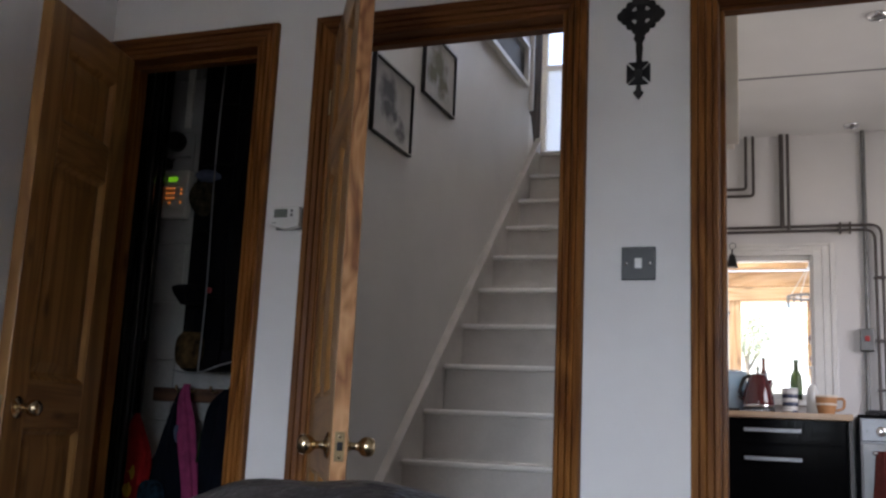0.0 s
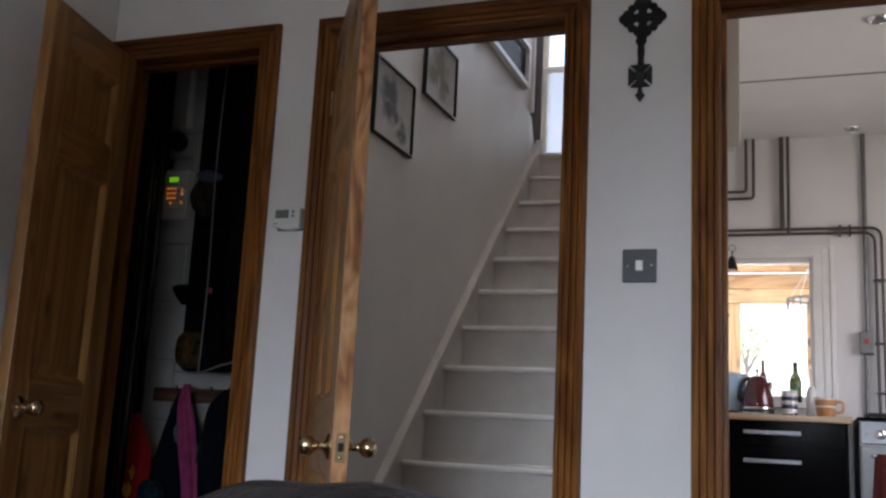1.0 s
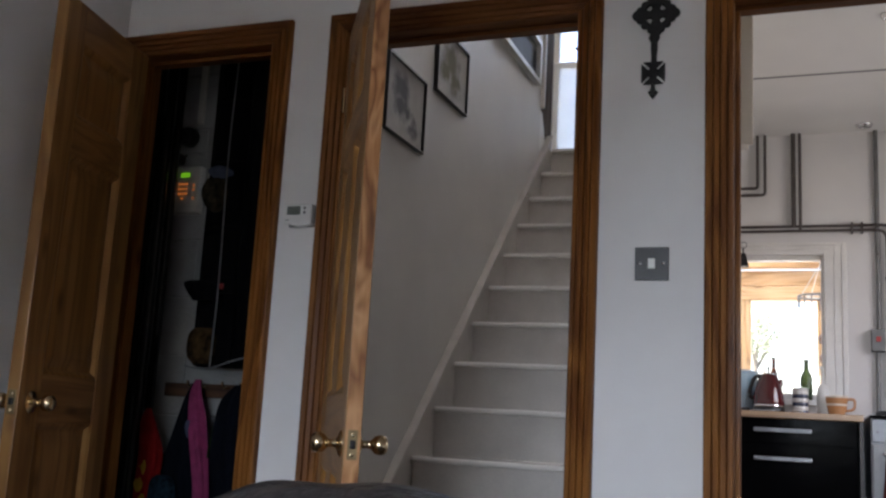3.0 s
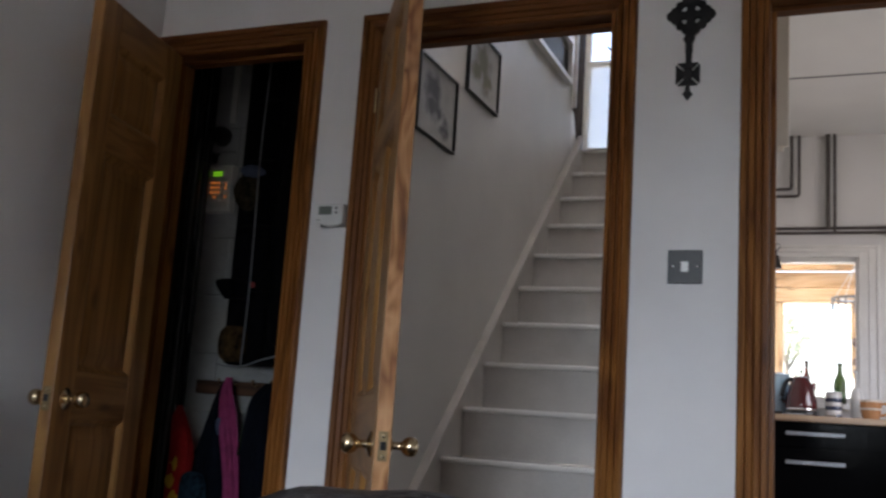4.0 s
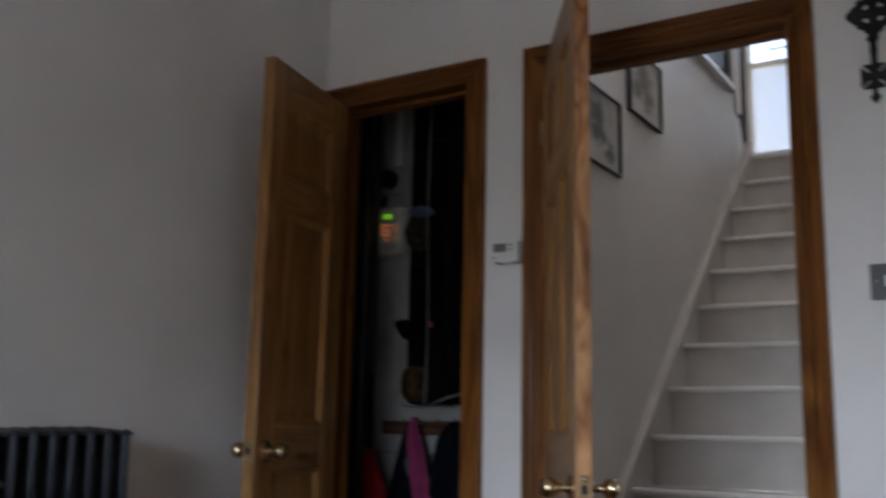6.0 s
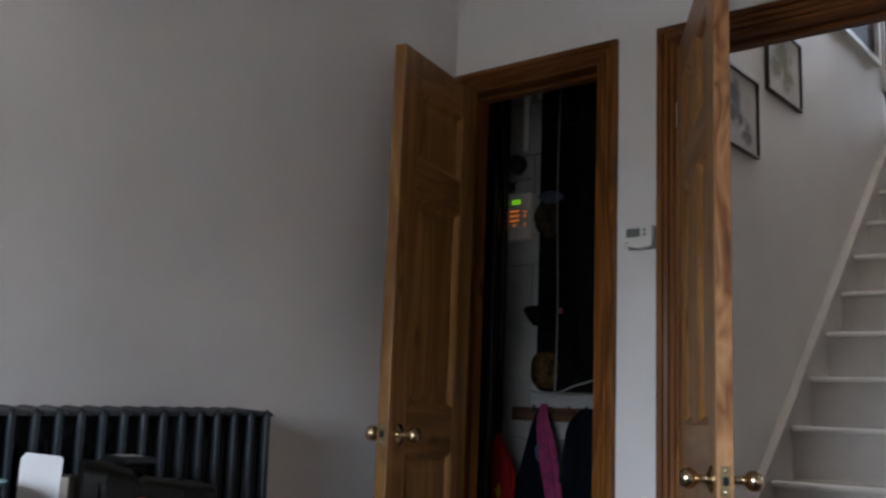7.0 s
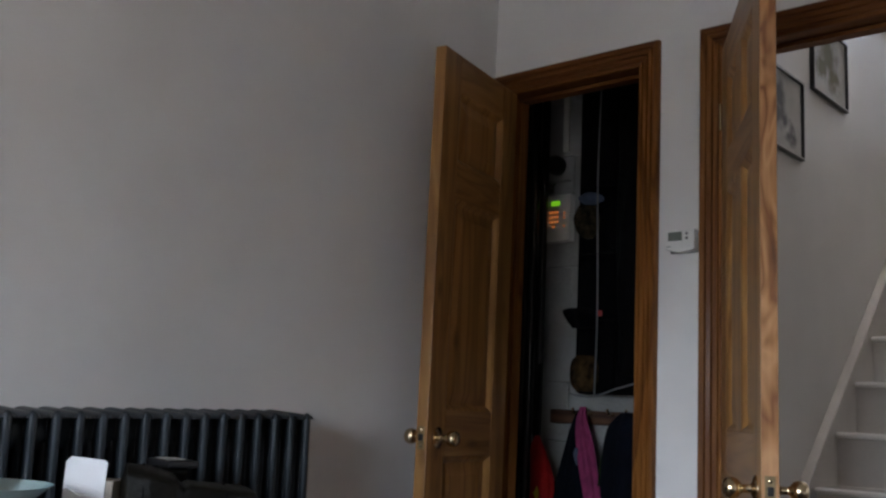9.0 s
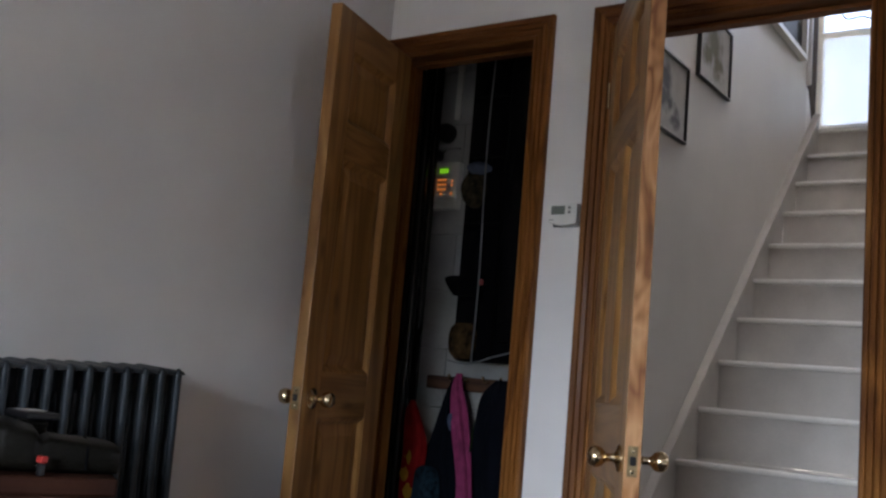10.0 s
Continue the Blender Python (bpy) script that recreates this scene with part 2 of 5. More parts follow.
# ---- the shell of the house ----
XL, T, HEAD, CEILING = -0.763, 0.105, 2.025, 2.56
BACK, RIGHT = -5.0, 3.3
OPEN = {"closet": (-0.693, -0.203), "stairs": (0.070, 0.757), "kitchen": (1.167, 2.02)}
LINING = 0.022

bm = bmesh.new()
edge = -1.25
for x0, x1 in OPEN.values():
    box(edge, x0 - LINING, 0, T, 0, CEILING, bm=bm)
    box(x0 - LINING, x1 + LINING, 0, T, HEAD + LINING, CEILING, bm=bm)
    edge = x1 + LINING
box(edge, RIGHT + 0.2, 0, T, 0, CEILING, bm=bm)
structure("wall_north", bm, WALL, "matt white plastered wall with three doorways", "wall")
structure("wall_west", box(XL - 0.25, XL, BACK - 0.3, -0.0005, 0, CEILING), WALL, "plain white wall behind the cast iron radiator", "wall")
structure("wall_east", box(RIGHT, RIGHT + 0.25, BACK - 0.3, 0, 0, CEILING), WALL, "plain white side wall of the living room", "wall")
bm = bmesh.new()
WX0, WX1, WZ0, WZ1 = WINDOW
box(XL, WX0, BACK - 0.3, BACK, 0, CEILING, bm=bm)
box(WX1, RIGHT, BACK - 0.3, BACK, 0, CEILING, bm=bm)
box(WX0, WX1, BACK - 0.3, BACK, 0, WZ0, bm=bm)
box(WX0, WX1, BACK - 0.3, BACK, WZ1, CEILING, bm=bm)
structure("wall_south", bm, WALL, "white wall with the living room window", "wall")
structure("floor", box(XL - 0.3, RIGHT + 0.2, BACK - 0.3, T + 0.9, -0.12, 0), FLOORWOOD, "brown boarded living room floor", "floor")
structure("ceiling", box(XL - 0.25, RIGHT + 0.25, BACK - 0.3, T, CEILING, CEILING + 0.2), CEIL, "plain white living room ceiling", "ceiling")


def window(name, x0, x1, y, z0, z1, bars, label, depth=0.06, sill=True):
    """A white casement in an opening of a wall that faces along y."""
    w = thing(name, label, "window", kind="structure")
    bm = bmesh.new()
    f = 0.05
    for a in ((x0, x0 + f, z0, z1), (x1 - f, x1, z0, z1), (x0 + f, x1 - f, z1 - f, z1), (x0 + f, x1 - f, z0, z0 + f)):
        box(a[0], a[1], y, y + depth, a[2], a[3], 0.004, 1, bm=bm)
    part("window_frame", bm, GLOSS, w)
    for a in bars:
        part("glazing_bar", box(a[0], a[1], y + 0.01, y + depth - 0.01, a[2], a[3], 0.004, 1), GLOSS, w)
    p = part("pane", box(x0 + f - 0.004, x1 - f + 0.004, y + 0.027, y + 0.033, z0 + f - 0.004, z1 - f + 0.004), GLASS, w)
    p.visible_shadow = False
    return w


GLASS = glass("window glass")
mid = (WX0 + WX1) / 2
window("window_1", WX0, WX1, BACK - 0.2, WZ0, WZ1, [(mid - 0.03, mid + 0.03, WZ0 + 0.05, WZ1 - 0.05)], "white painted living room casement window")

# ---- door casings and linings ----
PROFILE = [(0, 0.008), (0.003, 0.012), (0.012, 0.013), (0.0145, 0.008), (0.017, 0.013), (0.029, 0.0155), (0.032, 0.009),
           (0.035, 0.0155), (0.047, 0.019), (0.0495, 0.014), (0.052, 0.020), (0.064, 0.023), (0.068, 0.021), (0.070, 0.014)]


def run(place):
    """Sweep the casing profile between two ends; place(u, v, end) gives a corner."""
    bm = bmesh.new()
    prof = [(0, 0.0)] + PROFILE + [(0.070, 0.0)]
    ends = [[bm.verts.new(place(u, v, e)) for u, v in prof] for e in (0, 1)]
    n = len(prof)
    for i in range(n):
        bm.faces.new((ends[0][i], ends[0][(i + 1) % n], ends[1][(i + 1) % n], ends[1][i]))
    for e in ends:
        bm.faces.new(e)
    return bm


def doorway(name, x0, x1, label):
    d = thing(name, label, "door frame", kind="structure")
    part("casing", run(lambda u, v, e: (x0 - u, -v, (HEAD + u) * e)), CASING, d)
    part("casing", run(lambda u, v, e: (x1 + u, -v, (HEAD + u) * e)), CASING, d)
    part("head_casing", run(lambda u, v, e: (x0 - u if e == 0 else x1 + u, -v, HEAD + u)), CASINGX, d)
    g = LINING - 0.002
    part("jamb", box(x0 - g, x0, 0.001, T - 0.001, 0, HEAD, 0.001, 1), CASING, d)
    part("jamb", box(x1, x1 + g, 0.001, T - 0.001, 0, HEAD, 0.001, 1), CASING, d)
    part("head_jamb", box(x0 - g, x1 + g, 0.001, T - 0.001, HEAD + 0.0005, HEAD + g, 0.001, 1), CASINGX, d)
    part("door_stop", box(x0 + 0.0005, x0 + 0.012, 0.045, 0.085, 0, HEAD - 0.0125, 0.001, 1), CASING, d)
    part("door_stop", box(x1 - 0.012, x1 - 0.0005, 0.045, 0.085, 0, HEAD - 0.0125, 0.001, 1), CASING, d)
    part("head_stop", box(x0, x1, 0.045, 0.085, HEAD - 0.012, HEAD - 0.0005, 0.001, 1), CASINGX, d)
    return d


doorway("door_frame_1", *OPEN["closet"], "grooved stained pine casing round the closet doorway")
doorway("door_frame_2", *OPEN["stairs"], "grooved stained pine casing round the stair doorway")
doorway("door_frame_3", *OPEN["kitchen"], "grooved stained pine casing round the kitchen opening")


# ---- panelled doors ----
def panel_door(name, label, m, width, thick, columns, knob_z, lock_rail, height=2.018):
    """A framed pine door: hinge at the origin, leaf along x, faces at y = 0 and y = -thick."""
    d = thing(name, label, "door", m=m)
    z0, stile = 0.008, 0.098
    rails = [(z0, 0.21), lock_rail, (1.585, 1.69), (1.905, height)]
    part("stile", box(0, stile, -thick, 0, z0, height, 0.0025), PINE, d)
    part("stile", box(width - stile, width, -thick, 0, z0, height, 0.0025), PINE, d)
    for a, b in rails:
        part("rail", box(stile + 0.0003, width - stile - 0.0003, -thick + 0.0004, -0.0004, a, b, 0.0025), PINEEDGE, d)
    cols = [(stile, width - stile)]
    if columns == 2:
        c = width / 2
        for (_, a), (b, _) in zip(rails, rails[1:]):
            part("muntin", box(c - 0.045, c + 0.045, -thick + 0.0006, -0.0006, a + 0.0003, b - 0.0003, 0.0025), PINE, d)
        cols = [(stile, c - 0.045), (c + 0.045, width - stile)]
    for (_, a), (b, _) in zip(rails, rails[1:]):
        for x0, x1 in cols:
            # raised field with sloping margins, sunk below the frame on both faces
            bm = bmesh.new()
            loops = []
            for inset, depth in ((0.0, 0.001), (0.007, 0.004), (0.017, 0.0135), (0.021, 0.0140), (0.052, 0.0075)):
                loops.append([bm.verts.new((x, -depth, z)) for x, z in ((x0 + inset, a + inset), (x1 - inset, a + inset), (x1 - inset, b - inset), (x0 + inset, b - inset))])
            for p, q in zip(loops, loops[1:]):
                for k in range(4):
                    bm.faces.new((p[k], p[(k + 1) % 4], q[(k + 1) % 4], q[k]))
            bm.faces.new(loops[-1])
            other = bm.copy()
            for v in other.verts:
                v.co.y = -thick - v.co.y
            join(bm, other)
            part("panel", bm, PINE, d)
    if columns == 2:
        part("edge_lipping", box(width + 0.0002, width + 0.0009, -thick + 0.002, -0.002, z0 + 0.002, height - 0.002), PINELIP, d, "paler planed pine edge")
    kx = width - 0.058
    for sgn, y in ((1, 0.0), (-1, -thick)):
        turn = pose(kx, y, knob_z, -90 * sgn)
        rose = [(0.029, 0.0), (0.029, 0.003), (0.025, 0.006), (0.014, 0.009), (0.010, 0.012)]
        k = smooth(part("rose", lathe(rose, 24, turn), BRASS, d, "round brass rose plate"), 50)
        ball = [(0.010, 0.010), (0.0085, 0.018), (0.009, 0.028), (0.013, 0.032), (0.0185, 0.037), (0.0218, 0.045), (0.0222, 0.053), (0.0195, 0.061), (0.013, 0.066), (0.004, 0.0675)]
        smooth(part("knob", lathe(ball, 24, turn), BRASS, d, "aged brass door knob"), 60)
    lp = part("latch_plate", box(width - 0.001, width + 0.0015, -thick / 2 - 0.0105, -thick / 2 + 0.0105, knob_z - 0.032, knob_z + 0.030, 0.0006, 1), OLDBRASS, d, "dulled brass latch plate")
    for sz in (-0.022, 0.020):
        smooth(part("screw", lathe([(0.0042, 0), (0.0042, 0.0008), (0.003, 0.0016)], 12, pose(width + 0.0014, -thick / 2, knob_z + sz, 0, 90)), BRASS, d), 40)
    part("latch_bolt", box(width, width + 0.008, -thick / 2 - 0.006, -thick / 2 + 0.006, knob_z - 0.009, knob_z + 0.009, 0.002), BLACKIRON, d)
    for hz in (0.25, 1.78):
        smooth(part("hinge", lathe([(0.0055, 0), (0.0055, 0.076)], 12, pose(-0.004, -thick - 0.003, hz)), BRASS, d, "brass butt hinge"), 50)
    return d


panel_door("closet_door", "narrow varnished pine three-panel door standing open", pose(-0.656, -0.0145, 0, 0, 0, -78.5), 0.482, 0.035, 1, 0.897, (0.843, 0.973))
panel_door("stair_door", "varnished pine six-panel door open into the room", pose(0.1025, -0.005, 0, 0, 0, -58.06), 0.65, 0.036, 2, 0.845, (0.775, 0.957))

# ---- stairs ----
SX0, SX1, RISE, GOING, SY, SZ = -0.015, 0.86, 0.182, 0.198, 0.780, 0.784
LAND = SZ + 9 * RISE
stairs = thing("staircase", "steep straight staircase in worn white paint", "stairs")
for k in range(-3, 10):
    y, z = SY + k * GOING, SZ + k * RISE
    low = 0.0 if k == -3 else z - RISE
    deep = GOING if k < 9 else 0.12
    # Lighter treads over darker risers carry the nosing highlights in colour.
    smooth(part("tread", box(SX0 + 0.03, SX1 - 0.03, y, y + deep + 0.02, z - 0.021, z, 0.0098, 5), TREADLIT, stairs), 35)
    part("riser", box(SX0 + 0.03, SX1 - 0.03, y + 0.024, y + 0.042, low, z - 0.0212, 0.0), STEPSHADED, stairs)
for x0 in (SX0 + 0.0005, SX1 - 0.0305):
    s = RISE / GOING
    a, b = SY - 3.0 * GOING, SY + 9.1 * GOING
    za, zb = SZ + (a - SY) * s, SZ + (b - SY) * s
    bm = extruded([(a, 0.0), (a, za + 0.055), (b, zb + 0.055), (b, zb - 0.25), (a + 0.25, 0.0)], 0.03, "yz")
    bmesh.ops.translate(bm, verts=bm.verts, vec=(x0, 0, 0))
    part("stringer", bm, STEPSHADED, stairs, "white painted sloping stringer")
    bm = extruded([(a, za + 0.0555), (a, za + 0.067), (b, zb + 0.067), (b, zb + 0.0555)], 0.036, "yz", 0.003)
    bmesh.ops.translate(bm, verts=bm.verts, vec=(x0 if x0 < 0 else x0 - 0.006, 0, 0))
    part("stringer_cap", bm, STEPSHADED, stairs)

TOP, WEND, LEND = 4.7, 2.43, 3.42
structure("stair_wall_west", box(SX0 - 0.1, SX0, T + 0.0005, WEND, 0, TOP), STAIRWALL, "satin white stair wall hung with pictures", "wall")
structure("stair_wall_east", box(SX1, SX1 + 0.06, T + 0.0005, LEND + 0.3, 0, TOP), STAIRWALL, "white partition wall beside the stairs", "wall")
structure("landing", box(-1.3, SX1, SY + 9 * GOING + 0.121, LEND + 0.1, LAND - 0.2, LAND - 0.001), STEPSHADED, "white painted landing floor", "floor")
# Added opening out of view, to hold the overhead stair lamp.
ADDEDSKYLIGHT = (0.22, 0.68, 0.4, 1.1)
bm = bmesh.new()
box(-1.4, ADDEDSKYLIGHT[0], T - 0.6, LEND + 0.3, TOP, TOP + 0.15, bm=bm)
box(ADDEDSKYLIGHT[1], SX1 + 0.06, T - 0.6, LEND + 0.3, TOP, TOP + 0.15, bm=bm)
box(ADDEDSKYLIGHT[0], ADDEDSKYLIGHT[1], T - 0.6, ADDEDSKYLIGHT[2], TOP, TOP + 0.15, bm=bm)
box(ADDEDSKYLIGHT[0], ADDEDSKYLIGHT[1], ADDEDSKYLIGHT[3], LEND + 0.3, TOP, TOP + 0.15, bm=bm)
structure("stair_ceiling", bm, CEIL, "white ceiling over the stairwell", "ceiling")
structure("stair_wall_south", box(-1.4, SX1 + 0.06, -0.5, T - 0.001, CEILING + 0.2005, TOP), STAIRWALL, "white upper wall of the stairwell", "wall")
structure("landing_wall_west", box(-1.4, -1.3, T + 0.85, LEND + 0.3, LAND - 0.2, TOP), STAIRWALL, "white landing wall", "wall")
LW = (-0.262, 0.62, LAND + 0.255, 4.2)
bm = bmesh.new()
box(-1.3, LW[0], LEND + 0.1005, LEND + 0.3, 0, TOP, bm=bm)
box(LW[1], SX1, LEND + 0.1005, LEND + 0.3, 0, TOP, bm=bm)
box(LW[0], LW[1], LEND + 0.1005, LEND + 0.3, 0, LW[2], bm=bm)
box(LW[0], LW[1], LEND + 0.1005, LEND + 0.3, LW[3], TOP, bm=bm)
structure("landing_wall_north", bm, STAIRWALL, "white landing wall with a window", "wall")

# ---- cast iron radiator ----
rad = thing("radiator", "dark blue-grey cast iron column radiator by the wall", "radiator")
RX0, RX1, RY, RPITCH, RH = -0.705, -0.553, -0.895, 0.0485, 0.952


def section():
    bm = bmesh.new()
    xs = [RX0 + 0.016, RX0 + 0.058, RX0 + 0.100, RX1 - 0.012]
    for i, x in enumerate(xs):
        r = 0.0088 if i == 3 else 0.0125
        top = RH - 0.006 if i == 3 else RH - 0.060
        prof = [(r * 0.9, 0.07), (r, 0.10), (r, top - 0.05), (r * 1.05, top - 0.03), (r * 1.05, top - 0.008), (r * 0.7, top), (r * 0.2, top + 0.003)]
        join(bm, lathe(prof, 14, pose(x, 0, 0)))
    # headers: rounded saddles that meet their neighbours
    for za, zb, hump in ((RH - 0.017, RH + 0.001, 0.011), (0.06, 0.11, 0.011)):
        arc = [(-0.0233 * math.cos(math.pi * k / 10), zb - hump + hump * math.sin(math.pi * k / 10)) for k in range(11)]
        b = extruded([(0.0233, za), (-0.0233, za)] + arc, RX1 - 0.007 - RX0, "yz")
        for v in b.verts:
            v.co.x += RX0
            if v.co.x > (RX0 + RX1) / 2 and v.co.z > za + 0.002:
                v.co.z -= 0.008
                v.co.y *= 0.72
        join(bm, b)
    box(RX0 + 0.02, RX1 - 0.046, -0.0232, 0.0232, RH - 0.080, RH - 0.0175, 0.004, 1, bm=bm)
    for a, b in zip(xs, xs[1:]):
        box(a + 0.010, b - 0.010, -0.004, 0.004, 0.161, RH - 0.0205, 0.003, 1, bm=bm)
        box(a + 0.010, b - 0.010, -0.004, 0.004, 0.111, 0.16, 0.003, 1, bm=bm)
    return bm


first = smooth(part("section", section(), IRON, rad), 50)
first.location.y = RY
for k in range(1, 27):
    s = first.copy()
    scene.collection.objects.link(s)
    s.location.y = RY - k * RPITCH
for yy in (RY - 0.01, RY - 26 * RPITCH + 0.01):
    part("foot", box(RX0 + 0.01, RX1 - 0.01, yy - 0.014, yy + 0.014, -0.012, 0.07, 0.008), IRON, rad)
smooth(part("connecting_pipe", tube([(-0.63, RY + 0.01, 0.095), (-0.63, RY - 26.4 * RPITCH, 0.095)], 0.012), IRON, rad))
# the radiator stands a little out of level
rad.matrix_world = pose(0, 0, 0.001) @ pose(0, RY, 0) @ pose(0, 0, 0, 1.25) @ pose(0, -RY, 0)


# ---- more materials ----
def fabric(name, col, vary=0.25, scale=25):
    m = plain(name, col, 0.85, vary=vary, scale=scale, bump=0.5, fine=420, spec=0.08)
    m.node_tree.nodes["Principled BSDF"].inputs["Sheen Weight"].default_value = 0.0
    return m


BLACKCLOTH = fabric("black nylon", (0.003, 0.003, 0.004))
GREENCLOTH = fabric("green strap webbing", (0.012, 0.026, 0.008))
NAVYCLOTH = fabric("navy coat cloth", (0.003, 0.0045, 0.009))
PINKCLOTH = fabric("pink scarf wool", (0.30, 0.045, 0.13))
REDCLOTH = fabric("red bag cloth", (0.30, 0.012, 0.012))
YELLOWCLOTH = fabric("yellow patch cloth", (0.55, 0.30, 0.03))
BLUECLOTH = fabric("blue patterned cloth", (0.013, 0.032, 0.050), 0.85, 55)
PALECLOTH = fabric("pale blue cloth", (0.09, 0.11, 0.17))
PATTERNCLOTH = fabric("brown and ochre cloth", (0.075, 0.042, 0.016), 0.85, 30)
TANCLOTH = fabric("tan net cloth", (0.05, 0.038, 0.022), 0.8, 45)
PIPING = plain("grey piping", (0.15, 0.155, 0.16), 0.6)
DARKRAIL = wood("dark rack timber", (0.03, 0.012, 0.006), (0.07, 0.03, 0.015), (0.11, 0.05, 0.025), "x", 0.45, 0.1, 0.4)
BLACKPAINT = plain("black painted pipe", (0.010, 0.012, 0.015), 0.25, vary=0.2, coat=0.4)
GREENLCD = lit("lit green display", (0.25, 0.75, 0.02), 0.055)
ORANGEKEY = lit("lit orange key", (1.0, 0.28, 0.04), 0.06)
FRAMEBLACK = plain("black picture frame", (0.012, 0.011, 0.011), 0.3, vary=0.2)
FRAMESILVER = plain("silver picture edge", (0.62, 0.60, 0.57), 0.3, 0.8)
FRAMEWHITE = plain("white picture frame", (0.70, 0.69, 0.67), 0.35, vary=0.06)
BLACKGLOSS = plain("black gloss cabinet", (0.0015, 0.0015, 0.0018), 0.12, vary=0.2, scale=8, bump=0.0, spec=0.02)
KETTLERED = plain("burgundy enamel", (0.075, 0.008, 0.010), 0.15, vary=0.1, bump=0.0, coat=0.6)
GREENGLASS = glass("green bottle glass", (0.03, 0.05, 0.018), 0.05)
BROWNGLASS = glass("brown bottle glass", (0.055, 0.012, 0.008), 0.05)
BLUEPLASTIC = glass("pale blue clear plastic", (0.62, 0.80, 0.92), 0.25)
BLUEPLASTIC.node_tree.nodes["Principled BSDF"].inputs["Transmission Weight"].default_value = 0.5
CERAMICWHITE = plain("white glazed ceramic", (0.72, 0.71, 0.69), 0.15, vary=0.04, bump=0.0, coat=0.3)
CERAMICNAVY = plain("navy glazed bands", (0.05, 0.06, 0.10), 0.15, vary=0.1, bump=0.0, coat=0.3)
ORANGEMUG = plain("terracotta glazed mug", (0.52, 0.26, 0.12), 0.2, vary=0.15, bump=0.0, coat=0.3)
TEALBOWL = plain("pale turquoise glaze", (0.36, 0.52, 0.54), 0.2, vary=0.08, bump=0.0, coat=0.3)
CARD = plain("white card", (0.76, 0.76, 0.78), 0.7, vary=0.03, bump=0.02)
CARTON = plain("grey-brown carton", (0.33, 0.29, 0.25), 0.8, vary=0.12, bump=0.1)
REDPLASTIC = plain("red plastic", (0.42, 0.03, 0.025), 0.35, vary=0.08)
PIPEMETAL = plain("grey painted copper pipe", (0.10, 0.085, 0.08), 0.4, 0.4, 0.25, 18, 0.08)
CONDUIT = plain("grey steel conduit", (0.20, 0.20, 0.20), 0.42, 0.5, 0.2, 18, 0.08)
TILEFLOOR = plain("kitchen floor tile", (0.24, 0.20, 0.17), 0.45, vary=0.2)
WARMWHITE = plain("cream cabinet paint", (0.70, 0.62, 0.52), 0.4, vary=0.05)
BROWNDOOR = wood("brown landing door", (0.045, 0.028, 0.02), (0.075, 0.05, 0.037), (0.11, 0.078, 0.058), "z", 0.8, 0.0, 0.3)
BROWNDOOR.node_tree.nodes["Principled BSDF"].inputs["Specular IOR Level"].default_value = 0.1
FROST = plain("frosted white pane", (0.85, 0.87, 0.88), 0.6, vary=0.03, bump=0.02)
FROST.node_tree.nodes["Principled BSDF"].inputs["Transmission Weight"].default_value = 0.75
BLINDPANE = plain("milky white pane", (0.90, 0.885, 0.85), 0.5, vary=0.03, bump=0.02)
BLINDPANE.node_tree.nodes["Principled BSDF"].inputs["Transmission Weight"].default_value = 0.62
GRASS = plain("lawn", (0.085, 0.09, 0.05), 0.9, vary=0.4, scale=3)
PAVING = plain("pale paving", (0.42, 0.40, 0.37), 0.85, vary=0.2, scale=2)

ENDGREY = plain("dull grey laminate", (0.09, 0.09, 0.09), 0.5, vary=0.1)
HANDLE = plain("brushed drawer handle", (0.19, 0.19, 0.20), 0.35, 1.0, 0.1, 30, 0.03, 200)
ENAMEL = plain("greyed cooker enamel", (0.20, 0.20, 0.20), 0.35, 0.3, 0.12, 12, 0.02)
# Foliage and trunk colours carry the bleaching of an overexposed garden.
LEAF = plain("leaves paled for glare", (0.42, 0.47, 0.34), 0.6, vary=0.5, scale=1.5)
BARK = plain("bark paled for glare", (0.34, 0.30, 0.26), 0.9, vary=0.4, scale=12, bump=0.6, fine=60)


